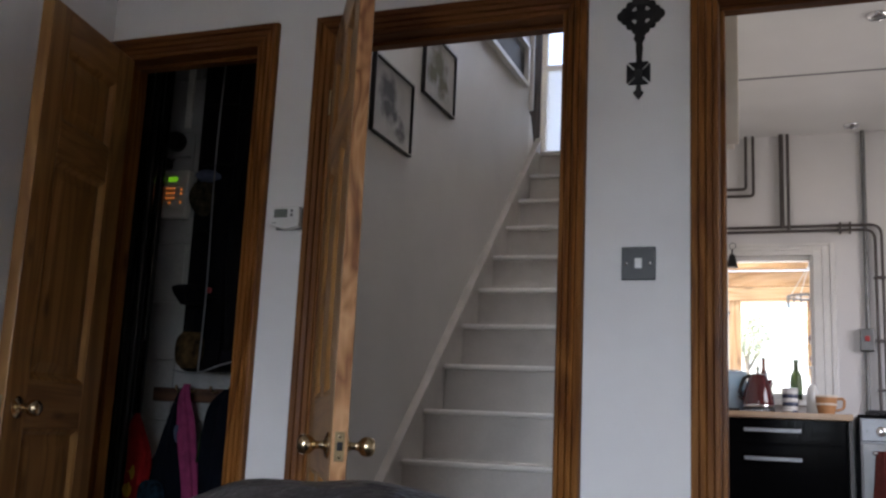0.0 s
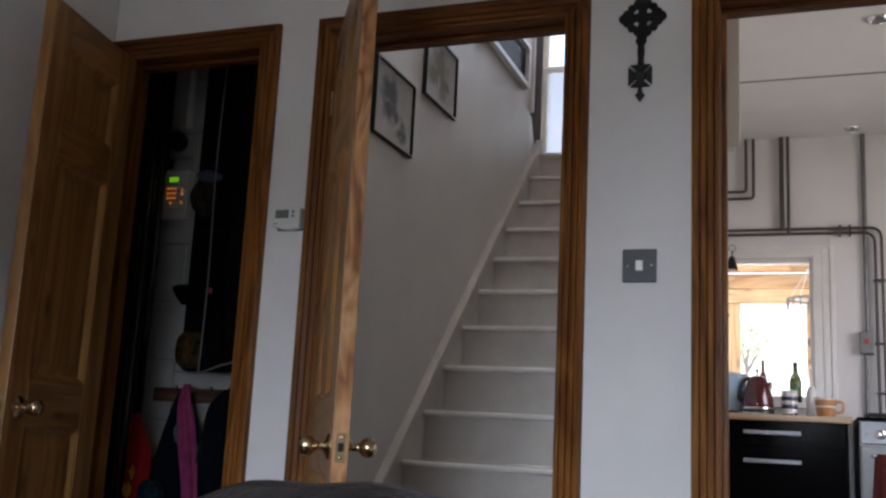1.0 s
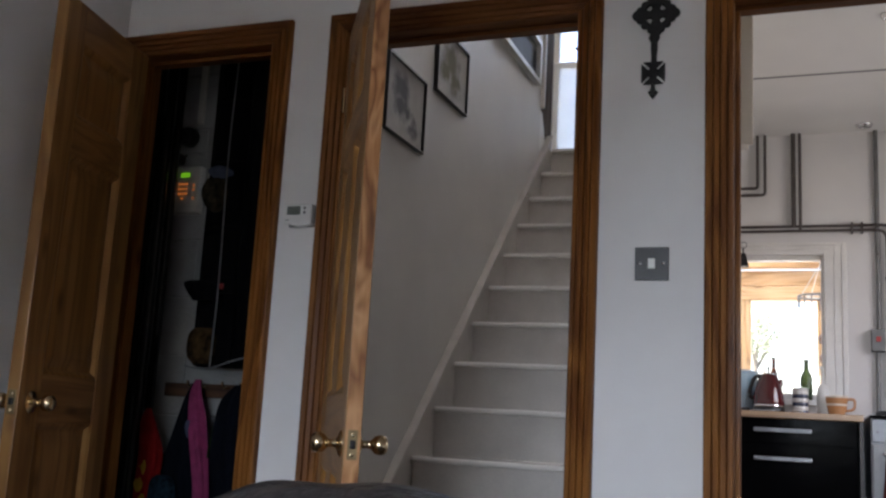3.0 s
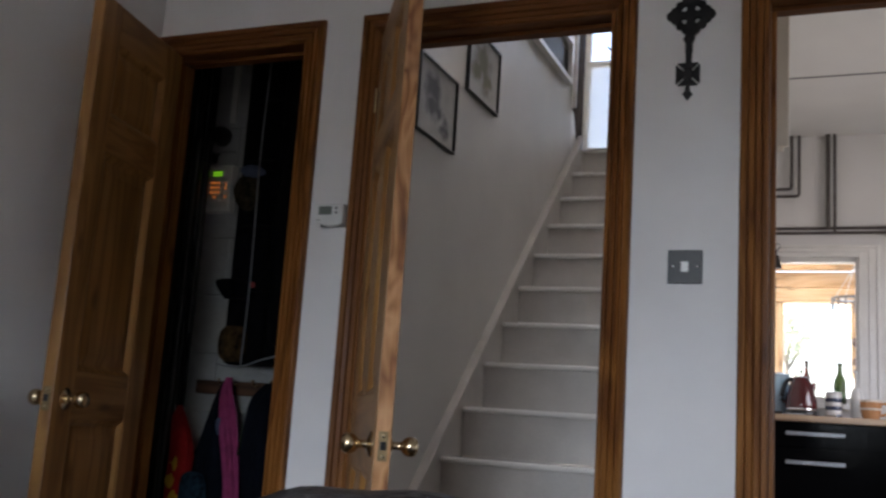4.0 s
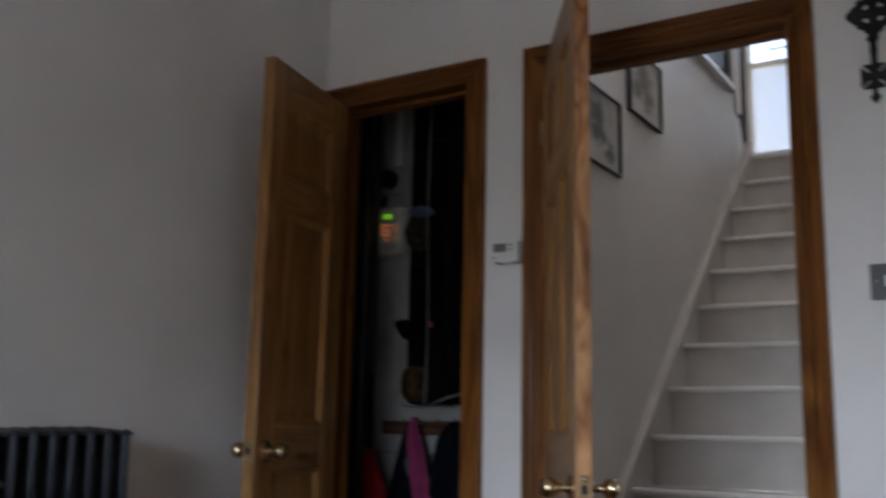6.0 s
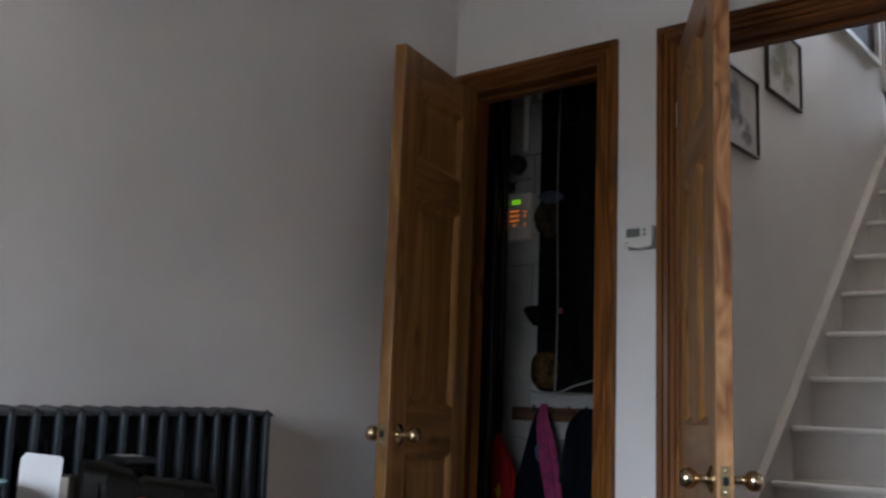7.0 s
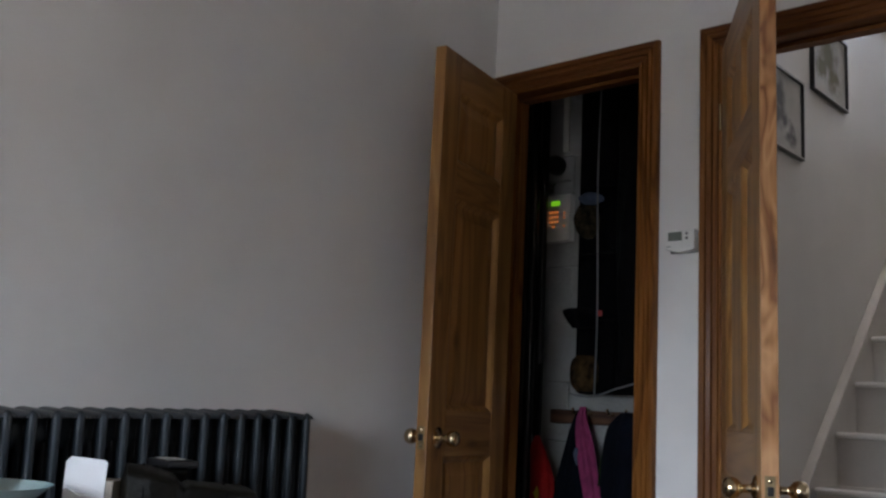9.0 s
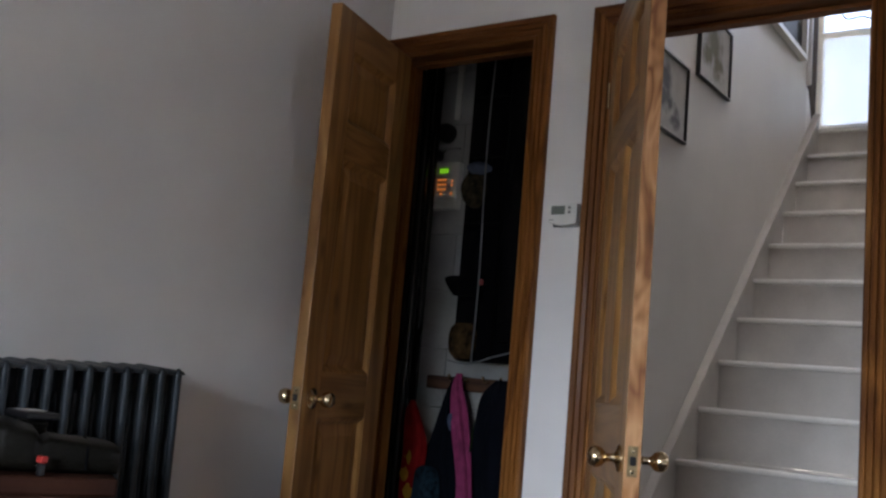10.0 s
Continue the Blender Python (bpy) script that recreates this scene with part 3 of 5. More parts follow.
def artwork(name, tone, blobs):
    """Soft grey watercolour washes on pale paper; blobs: across, up, radius on the sheet."""
    m, n, l, b = shader(name)
    tc = n.new("ShaderNodeTexCoord")
    flat = n.new("ShaderNodeMapping")
    flat.inputs["Scale"].default_value = (0, 1, 1)
    l.new(tc.outputs["Generated"], flat.inputs["Vector"])
    no = n.new("ShaderNodeTexNoise")
    no.inputs["Scale"].default_value, no.inputs["Detail"].default_value = 5.0, 6
    l.new(flat.outputs[0], no.inputs["Vector"])
    total = None
    for u, v, r in blobs:
        d = n.new("ShaderNodeVectorMath")
        d.operation = "DISTANCE"
        l.new(flat.outputs[0], d.inputs[0])
        d.inputs[1].default_value = (0, u, v)
        wob = n.new("ShaderNodeMath")
        wob.operation = "MULTIPLY_ADD"
        l.new(no.outputs["Fac"], wob.inputs[0])
        wob.inputs[1].default_value = 0.35
        l.new(d.outputs["Value"], wob.inputs[2])
        f = n.new("ShaderNodeMapRange")
        f.inputs["From Min"].default_value, f.inputs["From Max"].default_value = 0.175 + r * 1.15, 0.175 + r * 0.45
        l.new(wob.outputs[0], f.inputs["Value"])
        if total is None:
            total = f.outputs[0]
        else:
            mx = n.new("ShaderNodeMath")
            mx.operation = "MAXIMUM"
            l.new(total, mx.inputs[0])
            l.new(f.outputs[0], mx.inputs[1])
            total = mx.outputs[0]
    r = ramp(n, [(0.0, (0.55, 0.54, 0.52)), (1.0, tone)])
    l.new(total, r.inputs["Fac"])
    l.new(mixed(n, l, r.outputs[0], no.outputs["Fac"], 0.35), b.inputs["Base Color"])
    b.inputs["Roughness"].default_value = 0.6
    b.inputs["Coat Weight"].default_value, b.inputs["Coat Roughness"].default_value = 0.08, 0.2
    b.inputs["Specular IOR Level"].default_value = 0.1
    return m


def framed_picture(label, y0, y1, z0, z1, bar, deep, frame_mat, art, lip=True):
    p = thing("framed_picture", label, "picture", "pictures on the stair wall")
    x = SX0 + 0.0008
    for a in ((y0, y1, z0, z0 + bar), (y0, y1, z1 - bar, z1), (y0, y0 + bar, z0 + bar, z1 - bar), (y1 - bar, y1, z0 + bar, z1 - bar)):
        part("frame_bar", box(x, x + deep, a[0], a[1], a[2], a[3], 0.0012, 1), frame_mat, p)
    if lip:
        f = x + deep + 0.0002
        for a in ((y0 + bar * 0.5, y1 - bar * 0.5, z0 + bar - 0.0028, z0 + bar), (y0 + bar * 0.5, y1 - bar * 0.5, z1 - bar, z1 - bar + 0.0022), (y0 + bar - 0.0022, y0 + bar, z0 + bar, z1 - bar)):
            part("silver_edge", box(f, f + 0.0012, *a), FRAMESILVER, p, "thin silver inner edge")
    part("print", box(x + 0.003, x + 0.007, y0 + bar, y1 - bar, z0 + bar, z1 - bar), art, p, "grey watercolour print under glass")
    return p


framed_picture("thin black frame with a grey watercolour print", 0.415, 0.77, 1.881, 2.162, 0.008, 0.017, FRAMEBLACK, artwork("grey watercolour", (0.17, 0.17, 0.18), ((0.36, 0.66, 0.24), (0.40, 0.42, 0.20), (0.74, 0.24, 0.15), (0.60, 0.36, 0.12))))
framed_picture("thin black frame with an olive watercolour print", 0.866, 1.222, 2.174, 2.452, 0.008, 0.017, FRAMEBLACK, artwork("olive watercolour", (0.20, 0.19, 0.13), ((0.45, 0.62, 0.30), (0.62, 0.34, 0.22), (0.30, 0.40, 0.2))))
framed_picture("long white frame with a dark print", 1.43, 2.31, 2.700, 2.945, 0.026, 0.032, FRAMEWHITE, artwork("dark engraving", (0.06, 0.065, 0.07), ((0.5, 0.5, 0.9), (0.8, 0.5, 0.6), (0.2, 0.5, 0.6))), False)

# ---- the head of the stairs ----
# Unseen roof window, added round the overhead stair lamp.
rw = thing("window_4", "white framed roof window added out of view over the stairs", "window", kind="structure")
for a in ((ADDEDSKYLIGHT[0], ADDEDSKYLIGHT[0] + 0.03, ADDEDSKYLIGHT[2], ADDEDSKYLIGHT[3]), (ADDEDSKYLIGHT[1] - 0.03, ADDEDSKYLIGHT[1], ADDEDSKYLIGHT[2], ADDEDSKYLIGHT[3]), (ADDEDSKYLIGHT[0] + 0.0305, ADDEDSKYLIGHT[1] - 0.0305, ADDEDSKYLIGHT[2], ADDEDSKYLIGHT[2] + 0.03), (ADDEDSKYLIGHT[0] + 0.0305, ADDEDSKYLIGHT[1] - 0.0305, ADDEDSKYLIGHT[3] - 0.03, ADDEDSKYLIGHT[3])):
    part("frame_bar", box(a[0], a[1], a[2], a[3], TOP + 0.08, TOP + 0.14), GLOSS, rw)
part("pane", box(ADDEDSKYLIGHT[0] + 0.028, ADDEDSKYLIGHT[1] - 0.028, ADDEDSKYLIGHT[2] + 0.028, ADDEDSKYLIGHT[3] - 0.028, TOP + 0.108, TOP + 0.112), GLASS, rw).visible_shadow = False

structure("wall_end_trim", box(SX0 - 0.10, SX0 + 0.02, WEND + 0.0005, WEND + 0.022, 2.62, 3.25, 0.006), GLOSS, "white vertical trim ending the stair wall", "trim")
bm = extruded([(WEND + 0.0005, 2.0), (WEND + 0.0005, 2.615), (WEND + 0.045, 2.60), (2.565, LAND + 0.005), (2.565, 2.0)], 0.1, "yz", 0.004)
bmesh.ops.translate(bm, verts=bm.verts, vec=(SX0 - 0.1, 0, 0))
structure("skirt_trim", bm, GLOSS, "white sloping skirt at the head of the stairs", "trim")
d = thing("landing_door", "dark brown timber door ajar on the landing", "door")
part("leaf", box(-0.215, -0.175, 2.60, 3.28, LAND + 0.001, LAND + 1.95, 0.003), BROWNDOOR, d)
smooth(part("knob", lathe([(0.006, 0), (0.008, 0.03), (0.022, 0.04), (0.022, 0.055), (0.005, 0.062)], 16, pose(-0.175, 2.67, LAND + 0.9, 0, 90)), BRASS, d), 50)
w = window("window_2", LW[0], LW[1], LEND + 0.14, LW[2], LW[3], [(LW[0] + 0.05, LW[1] - 0.05, LW[2] + 0.615, LW[2] + 0.645)], "white painted landing window with a frosted lower pane")
part("frosted_pane", box(LW[0] + 0.022, LW[1] - 0.022, LEND + 0.131, LEND + 0.137, LW[2] + 0.004, LW[2] + 0.645, 0.002, 1), BLINDPANE, w, "frosted white lower pane").visible_shadow = False
smooth(part("window_stay", tube(bent([(-0.10, LEND + 0.13, LW[2] + 0.74), (-0.07, LEND + 0.11, LW[2] + 0.70), (0.02, LEND + 0.11, LW[2] + 0.71), (0.06, LEND + 0.135, LW[2] + 0.70)], 0.02), 0.006), BLACKIRON, w, "curved dark window stay"))
structure("landing_sill", box(LW[0] - 0.02, LW[1] + 0.02, LEND + 0.07, LEND + 0.139, LW[2] - 0.03, LW[2] - 0.0005, 0.004), GLOSS, "white window sill on the landing", "sill")

# ---- light switch, thermostat and iron cross ----
s = thing("light_switch", "brushed pewter light switch with a white rocker", "switch")
cx, cz = 0.967, 1.328
part("plate", box(cx - 0.043, cx + 0.043, -0.0065, -0.0005, cz - 0.043, cz + 0.043, 0.002), PLATE, s)
part("surround", box(cx - 0.0105, cx + 0.0105, -0.0085, -0.0066, cz - 0.0145, cz + 0.0145, 0.001, 1), GREYPLASTIC, s)
bm = box(cx - 0.0088, cx + 0.0088, -0.0125, -0.0086, cz - 0.0125, cz + 0.0125, 0.001, 1)
for v in bm.verts:
    if v.co.z < cz and v.co.y < -0.011:
        v.co.y += 0.0025
part("rocker", bm, WHITEPLASTIC, s, "white rocker")
for dx in (-0.030, 0.030):
    smooth(part("screw", lathe([(0.0034, 0), (0.0034, 0.0012), (0.0022, 0.002)], 12, pose(cx + dx, -0.0064, cz, 90)), CHROME, s), 40)

t = thing("thermostat", "white plastic room thermostat with a grey display", "thermostat")
outline = [(-0.0990, 1.456), (-0.0990, 1.508), (-0.0062, 1.508), (-0.0062, 1.450)]
outline += [(-0.0062 - 0.0928 * k / 8, 1.450 - 0.010 * math.sin(math.pi * k / 8) + 0.006 * k / 8) for k in range(1, 8)]
bm = extruded(outline, 0.026, "xz", 0.0025)
bmesh.ops.translate(bm, verts=bm.verts, vec=(0, -0.032, 0))
part("body", bm, WHITEPLASTIC, t)
part("back_box", box(-0.093, -0.002, -0.0055, -0.0005, 1.444, 1.505, 0.001, 1), GREYPLASTIC, t)
part("display", box(-0.0865, -0.0435, -0.0335, -0.0315, 1.476, 1.501, 0.0006, 1), LCD, t, "grey-green liquid crystal display")
for k in range(2):
    smooth(part("button", lathe([(0.0042, 0), (0.0042, 0.002), (0.003, 0.003)], 12, pose(-0.029, -0.0318, 1.495 - 0.013 * k, 90)), GREYPLASTIC, t), 40)
part("badge_bar", box(-0.092, -0.078, -0.0326, -0.0318, 1.459, 1.4615), GREYPLASTIC, t)


def disc(x, z, r, y0, y1, seg=18):
    return lathe([(r * 0.88, 0), (r, 0.0012), (r, abs(y1 - y0) - 0.0012), (r * 0.88, abs(y1 - y0))], seg, pose(x, max(y0, y1), z, 90))


def ringed(x, z, r, thick, y, seg=18, sq=1.0):
    pts = [(x + r * math.cos(a), y, z + r * sq * math.sin(a)) for a in (2 * math.pi * k / seg for k in range(seg + 1))]
    return tube(pts, thick, 8)


def cast(ob):
    """Fuse overlapping pieces into one casting."""
    md = ob.modifiers.new("fuse", "REMESH")
    md.mode, md.voxel_size, md.use_smooth_shade = "VOXEL", 0.0013, True
    return ob


c = thing("iron_wall_cross", "black wrought iron ornamental cross on the wall", "wall ornament")
bx, bz = 0.968, 2.002
bm = bmesh.new()
for ang in range(4):
    a = ang * math.pi / 2
    ux, uz = math.cos(a), math.sin(a)
    for dist, off, r in ((0.050, 0.0, 0.0135), (0.041, 0.0125, 0.0115), (0.041, -0.0125, 0.0115), (0.026, 0.0, 0.013), (0.012, 0.0, 0.012)):
        join(bm, disc(bx + ux * dist - uz * off, bz + uz * dist + ux * off, r, -0.0008 - 0.0002 * ang, -0.0105 - 0.0003 * ang))
    b = a + math.pi / 4
    join(bm, disc(bx + 0.041 * math.cos(b), bz + 0.041 * math.sin(b), 0.0105, -0.001, -0.0095 - 0.0002 * ang))
join(bm, ringed(bx, bz, 0.034, 0.0055, -0.0062, 28))
cast(smooth(part("cross_head", bm, BLACKIRON, c), 50))
prof = [(0.006, 1.862), (0.008, 1.868), (0.0075, 1.885), (0.0095, 1.905), (0.0085, 1.922), (0.0125, 1.930), (0.0155, 1.936), (0.0125, 1.943), (0.011, 1.952)]
bm = lathe([(r, z) for r, z in prof], 12)
for v in bm.verts:
    v.co = Vector((v.co.x + 0.9645, v.co.y * 0.55 - 0.0062, v.co.z))
smooth(part("shaft", bm, BLACKIRON, c), 50)
lx, lz = 0.963, 1.838
bm = bmesh.new()
for k in range(4):
    a = k * math.pi / 2
    pts = []
    for ang, r in ((-0.718, 0.041), (-0.30, 0.0325), (0.30, 0.0325), (0.718, 0.041)):
        pts.append((ang, r))
    fl = [(lx + r * math.cos(a + g), lz + r * math.sin(a + g)) for g, r in pts] + [(lx + 0.012 * math.cos(a + 0.57), lz + 0.012 * math.sin(a + 0.57)), (lx + 0.012 * math.cos(a - 0.57), lz + 0.012 * math.sin(a - 0.57))]
    e = extruded(fl, 0.009 + 0.0003 * k, "xz", 0.001)
    bmesh.ops.translate(e, verts=e.verts, vec=(0, -0.0102 - 0.0003 * k, 0))
    join(bm, e)
join(bm, disc(lx, lz, 0.0145, -0.001, -0.0125))
cast(part("lower_cross", bm, BLACKIRON, c))
bm = extruded([(lx, 1.766), (lx + 0.009, 1.778), (lx + 0.0135, 1.785), (lx + 0.007, 1.790), (lx + 0.005, 1.806), (lx - 0.005, 1.806), (lx - 0.007, 1.790), (lx - 0.0135, 1.785), (lx - 0.009, 1.778)], 0.008, "xz", 0.001)
bmesh.ops.translate(bm, verts=bm.verts, vec=(0, -0.0095, 0))
part("finial", bm, BLACKIRON, c)

# ---- closet ----
CB = 0.58
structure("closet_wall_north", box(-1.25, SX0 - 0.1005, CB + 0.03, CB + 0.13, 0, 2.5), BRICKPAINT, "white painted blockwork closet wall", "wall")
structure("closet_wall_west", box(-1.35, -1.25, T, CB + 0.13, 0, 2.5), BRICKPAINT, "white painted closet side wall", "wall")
structure("closet_ceiling", box(-1.35, SX0 - 0.1005, T, CB + 0.13, 2.5, 2.56), CEIL, "closet ceiling", "ceiling")


def hanging(name, rows, material, parent=None, folds=7, amp=0.12, seed=0.0, seg=40):
    """A hanging cloth: rows of z, centre x, centre y, half width, half depth."""
    bm = bmesh.new()
    dense = []
    ends = [rows[0]] + list(rows) + [rows[-1]]
    for p, a, b, q in zip(ends, ends[1:], ends[2:], ends[3:]):
        for k in range(6):
            u = k / 6
            dense.append(tuple(0.5 * (2 * a[i] + (b[i] - p[i]) * u + (2 * p[i] - 5 * a[i] + 4 * b[i] - q[i]) * u * u + (3 * a[i] - p[i] - 3 * b[i] + q[i]) * u ** 3) for i in range(5)))
    dense.append(rows[-1])
    loops = []
    for z, cx, cy, rx, ry in dense:
        ring = []
        for k in range(seg):
            g = 2 * math.pi * k / seg
            f = 1 + amp * math.sin(folds * g + seed + 1.5 * math.sin(z * 5 + seed)) + 0.10 * noise.noise((math.cos(g) * 2 + seed, math.sin(g) * 2, z * 6))
            ring.append(bm.verts.new((cx + rx * f * math.cos(g), cy + ry * f * math.sin(g), z)))
        loops.append(ring)
    for a, b in zip(loops, loops[1:]):
        for k in range(seg):
            bm.faces.new((a[k], a[(k + 1) % seg], b[(k + 1) % seg], b[k]))
    bm.faces.new(loops[0])
    bm.faces.new(loops[-1][::-1])
    return smooth(part(name, bm, material, parent), 70)


for k, px in enumerate((-0.945, -0.900)):
    tagged(smooth(part("closet_pipe", tube([(px, 0.50, 0.0), (px, 0.50, 2.5)], 0.019 - 0.004 * k, 14), BLACKPAINT)), "black painted vertical pipe inside the closet", "pipe", "closet pipes")
# Added black cylinder; only a dark gap shows left of the pipes.
tagged(smooth(part("dark_corner_pipe", tube([(-1.045, 0.50, 0.0), (-1.045, 0.50, 2.5)], 0.055, 20), BLACKPAINT)), "thick black pipe added to darken the closet corner", "pipe", "closet pipes")
k = thing("alarm_keypad", "ivory alarm keypad with lit green display and orange keys", "keypad")
kx, kz = -0.870, 1.722
part("case", box(kx - 0.060, kx + 0.060, CB - 0.035, CB - 0.0005, kz - 0.092, kz + 0.092, 0.006), CREAMPLASTIC, k)
part("display", box(kx - 0.028, kx + 0.012, CB - 0.0372, CB - 0.0352, kz + 0.048, kz + 0.067, 0.0006, 1), GREENLCD, k, "lit green display")
for r in range(4):
    for cc in range(3):
        if r < 3 or cc == 1:
            part("key", box(kx - 0.034 + 0.0155 * cc, kx - 0.026 + 0.0155 * cc, CB - 0.0375, CB - 0.0352, kz + 0.018 - 0.0185 * r, kz + 0.026 - 0.0185 * r, 0.001, 1), ORANGEKEY, k, "lit orange key")
for r in (0, 1, 3):
    part("key", box(kx + 0.030, kx + 0.037, CB - 0.0375, CB - 0.0352, kz + 0.012 - 0.0165 * r, kz + 0.021 - 0.0165 * r, 0.001, 1), ORANGEKEY, k)
part("lower_lid", box(kx - 0.057, kx + 0.057, CB - 0.0385, CB - 0.0355, kz - 0.089, kz - 0.058, 0.001, 1), CREAMPLASTIC, k)
e = thing("alarm_sounder", "black round sounder fixed to the closet wall", "sounder")
smooth(part("dome", lathe([(0.038, 0), (0.038, 0.03), (0.032, 0.040), (0.010, 0.045)], 24, pose(-0.895, CB - 0.001, 1.936, 90)), DARKPLASTIC, e), 40)
part("bracket", box(-0.955, -0.83, CB - 0.02, CB - 0.0005, 1.868, 1.876, 0.002, 1), GREYPLASTIC, e)
smooth(part("cable", tube(bent([(-0.90, CB - 0.008, 1.87), (-0.93, CB - 0.008, 1.84), (-0.945, CB - 0.008, 1.82)], 0.01), 0.004), DARKPLASTIC, e))
e = thing("junction_box", "small black junction box on the closet wall", "junction box")
part("body", bevelled(box(-0.950, -0.905, CB - 0.05, CB - 0.0005, 1.828, 1.868), 0.012, 3), DARKPLASTIC, e)
part("stub_cable", tube([(-0.945, CB - 0.02, 1.83), (-0.950, CB - 0.02, 1.45), (-0.965, CB - 0.02, 0.9)], 0.006), DARKPLASTIC, e)
smooth(tagged(part("surface_trunking", box(-0.868, -0.842, CB - 0.014, CB - 0.0005, 1.99, 2.499, 0.003), CREAMPLASTIC), "white plastic cable trunking up the closet wall", "trunking"))

r = thing("coat_rack", "dark timber coat rack with brass hooks", "coat rack")
part("board", box(-0.885, -0.18, CB - 0.022, CB - 0.0005, 0.948, 0.997, 0.004), DARKRAIL, r)
HOOKS = (-0.755, -0.70, -0.61, -0.535, -0.42, -0.29)
for hx in HOOKS:
    smooth(part("hook", tube(bent([(hx, CB - 0.021, 0.985), (hx, CB - 0.06, 0.985), (hx, CB - 0.066, 1.005)], 0.012), 0.005), BRASS, r, "small brass hook"))

o = thing("hanging_organiser", "black hanging pocket organiser with grey piping", "organiser")
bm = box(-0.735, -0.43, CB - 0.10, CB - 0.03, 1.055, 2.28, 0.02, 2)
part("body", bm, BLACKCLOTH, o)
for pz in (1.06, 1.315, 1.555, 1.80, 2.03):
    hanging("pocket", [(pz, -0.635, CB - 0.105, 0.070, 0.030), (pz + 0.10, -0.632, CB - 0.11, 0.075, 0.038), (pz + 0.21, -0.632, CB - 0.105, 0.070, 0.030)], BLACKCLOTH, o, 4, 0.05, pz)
smooth(part("piping", tube([(-0.601 + 0.005 * math.sin(z * 6), CB - 0.168, z) for z in np.linspace(1.05, 2.2, 30)], 0.0030, 6), PIPING, o))
smooth(part("piping", tube([(-0.700 + 0.28 * u, CB - 0.170 + 0.01 * u, 1.052 - 0.012 * math.sin(math.pi * min(1, u * 1.6)) + 0.05 * u * u) for u in np.linspace(0, 1, 16)], 0.0032, 6), PIPING, o))
for nm, label, cat, rows, m in (
        ("folded_cloth", "pale blue cloth stuffed in an organiser pocket", "cloth", [(1.728, -0.640, CB - 0.13, 0.018, 0.014), (1.742, -0.648, CB - 0.138, 0.044, 0.028), (1.760, -0.655, CB - 0.138, 0.046, 0.030), (1.778, -0.662, CB - 0.13, 0.020, 0.016)], PALECLOTH),
        ("net_bag", "tan net bag hanging from an organiser pocket", "bag", [(1.605, -0.648, CB - 0.150, 0.014, 0.012), (1.630, -0.650, CB - 0.158, 0.038, 0.022), (1.680, -0.655, CB - 0.160, 0.047, 0.026), (1.725, -0.658, CB - 0.155, 0.030, 0.018)], TANCLOTH),
        ("rolled_cloth", "dark patterned cloth in the bottom pocket", "cloth", [(1.062, -0.655, CB - 0.140, 0.030, 0.014), (1.085, -0.652, CB - 0.150, 0.047, 0.022), (1.125, -0.650, CB - 0.155, 0.052, 0.024), (1.165, -0.652, CB - 0.150, 0.050, 0.021), (1.188, -0.655, CB - 0.140, 0.036, 0.012)], PATTERNCLOTH),
        ("rolled_hat", "dark rolled hat in a pocket", "hat", [(1.285, -0.665, CB - 0.14, 0.045, 0.022), (1.32, -0.672, CB - 0.145, 0.062, 0.028), (1.348, -0.690, CB - 0.14, 0.060, 0.022), (1.358, -0.692, CB - 0.135, 0.040, 0.014)], BLACKCLOTH)):
    tagged(hanging(nm, rows, m, None, 5, 0.15, len(nm)), label, cat)
tagged(part("pocket_tag", box(-0.612, -0.592, CB - 0.15, CB - 0.14, 1.325, 1.345, 0.003), REDPLASTIC), "small red tag on the organiser piping", "tag")

gb = thing("garment_bag", "long black garment bag hanging in the dark closet", "garment bag")
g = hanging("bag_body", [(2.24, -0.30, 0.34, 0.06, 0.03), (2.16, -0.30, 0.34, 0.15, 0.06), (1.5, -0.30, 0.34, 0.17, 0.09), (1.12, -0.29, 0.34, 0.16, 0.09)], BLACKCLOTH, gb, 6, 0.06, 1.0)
smooth(part("hanger_hook", tube(bent([(-0.30, 0.34, 2.23), (-0.30, 0.34, 2.36), (-0.27, 0.34, 2.38)], 0.02), 0.003, 8), STEEL, gb))
tagged(smooth(part("hanging_rail", tube([(-1.2495, 0.34, 2.375), (SX0 - 0.101, 0.34, 2.375)], 0.010), STEEL)), "steel hanging rail across the closet", "rail")
tagged(hanging("pink_scarf", [(1.010, -0.706, CB - 0.07, 0.010, 0.010), (0.96, -0.700, CB - 0.085, 0.020, 0.016), (0.89, -0.684, CB - 0.09, 0.029, 0.020), (0.80, -0.645, CB - 0.125, 0.031, 0.022), (0.71, -0.607, CB - 0.160, 0.028, 0.020), (0.62, -0.582, CB - 0.178, 0.026, 0.018), (0.44, -0.565, CB - 0.185, 0.030, 0.018)], PINKCLOTH, None, 5, 0.22, 2.0), "bright pink wool scarf hanging on a hook", "scarf", "clothes on the coat rack")
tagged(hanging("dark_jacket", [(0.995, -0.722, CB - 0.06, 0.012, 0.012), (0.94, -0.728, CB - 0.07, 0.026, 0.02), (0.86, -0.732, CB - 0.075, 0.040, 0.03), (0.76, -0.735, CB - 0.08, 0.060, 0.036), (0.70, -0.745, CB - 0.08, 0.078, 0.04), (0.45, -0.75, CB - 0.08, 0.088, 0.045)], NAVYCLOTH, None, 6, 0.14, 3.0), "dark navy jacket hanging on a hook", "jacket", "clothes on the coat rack")
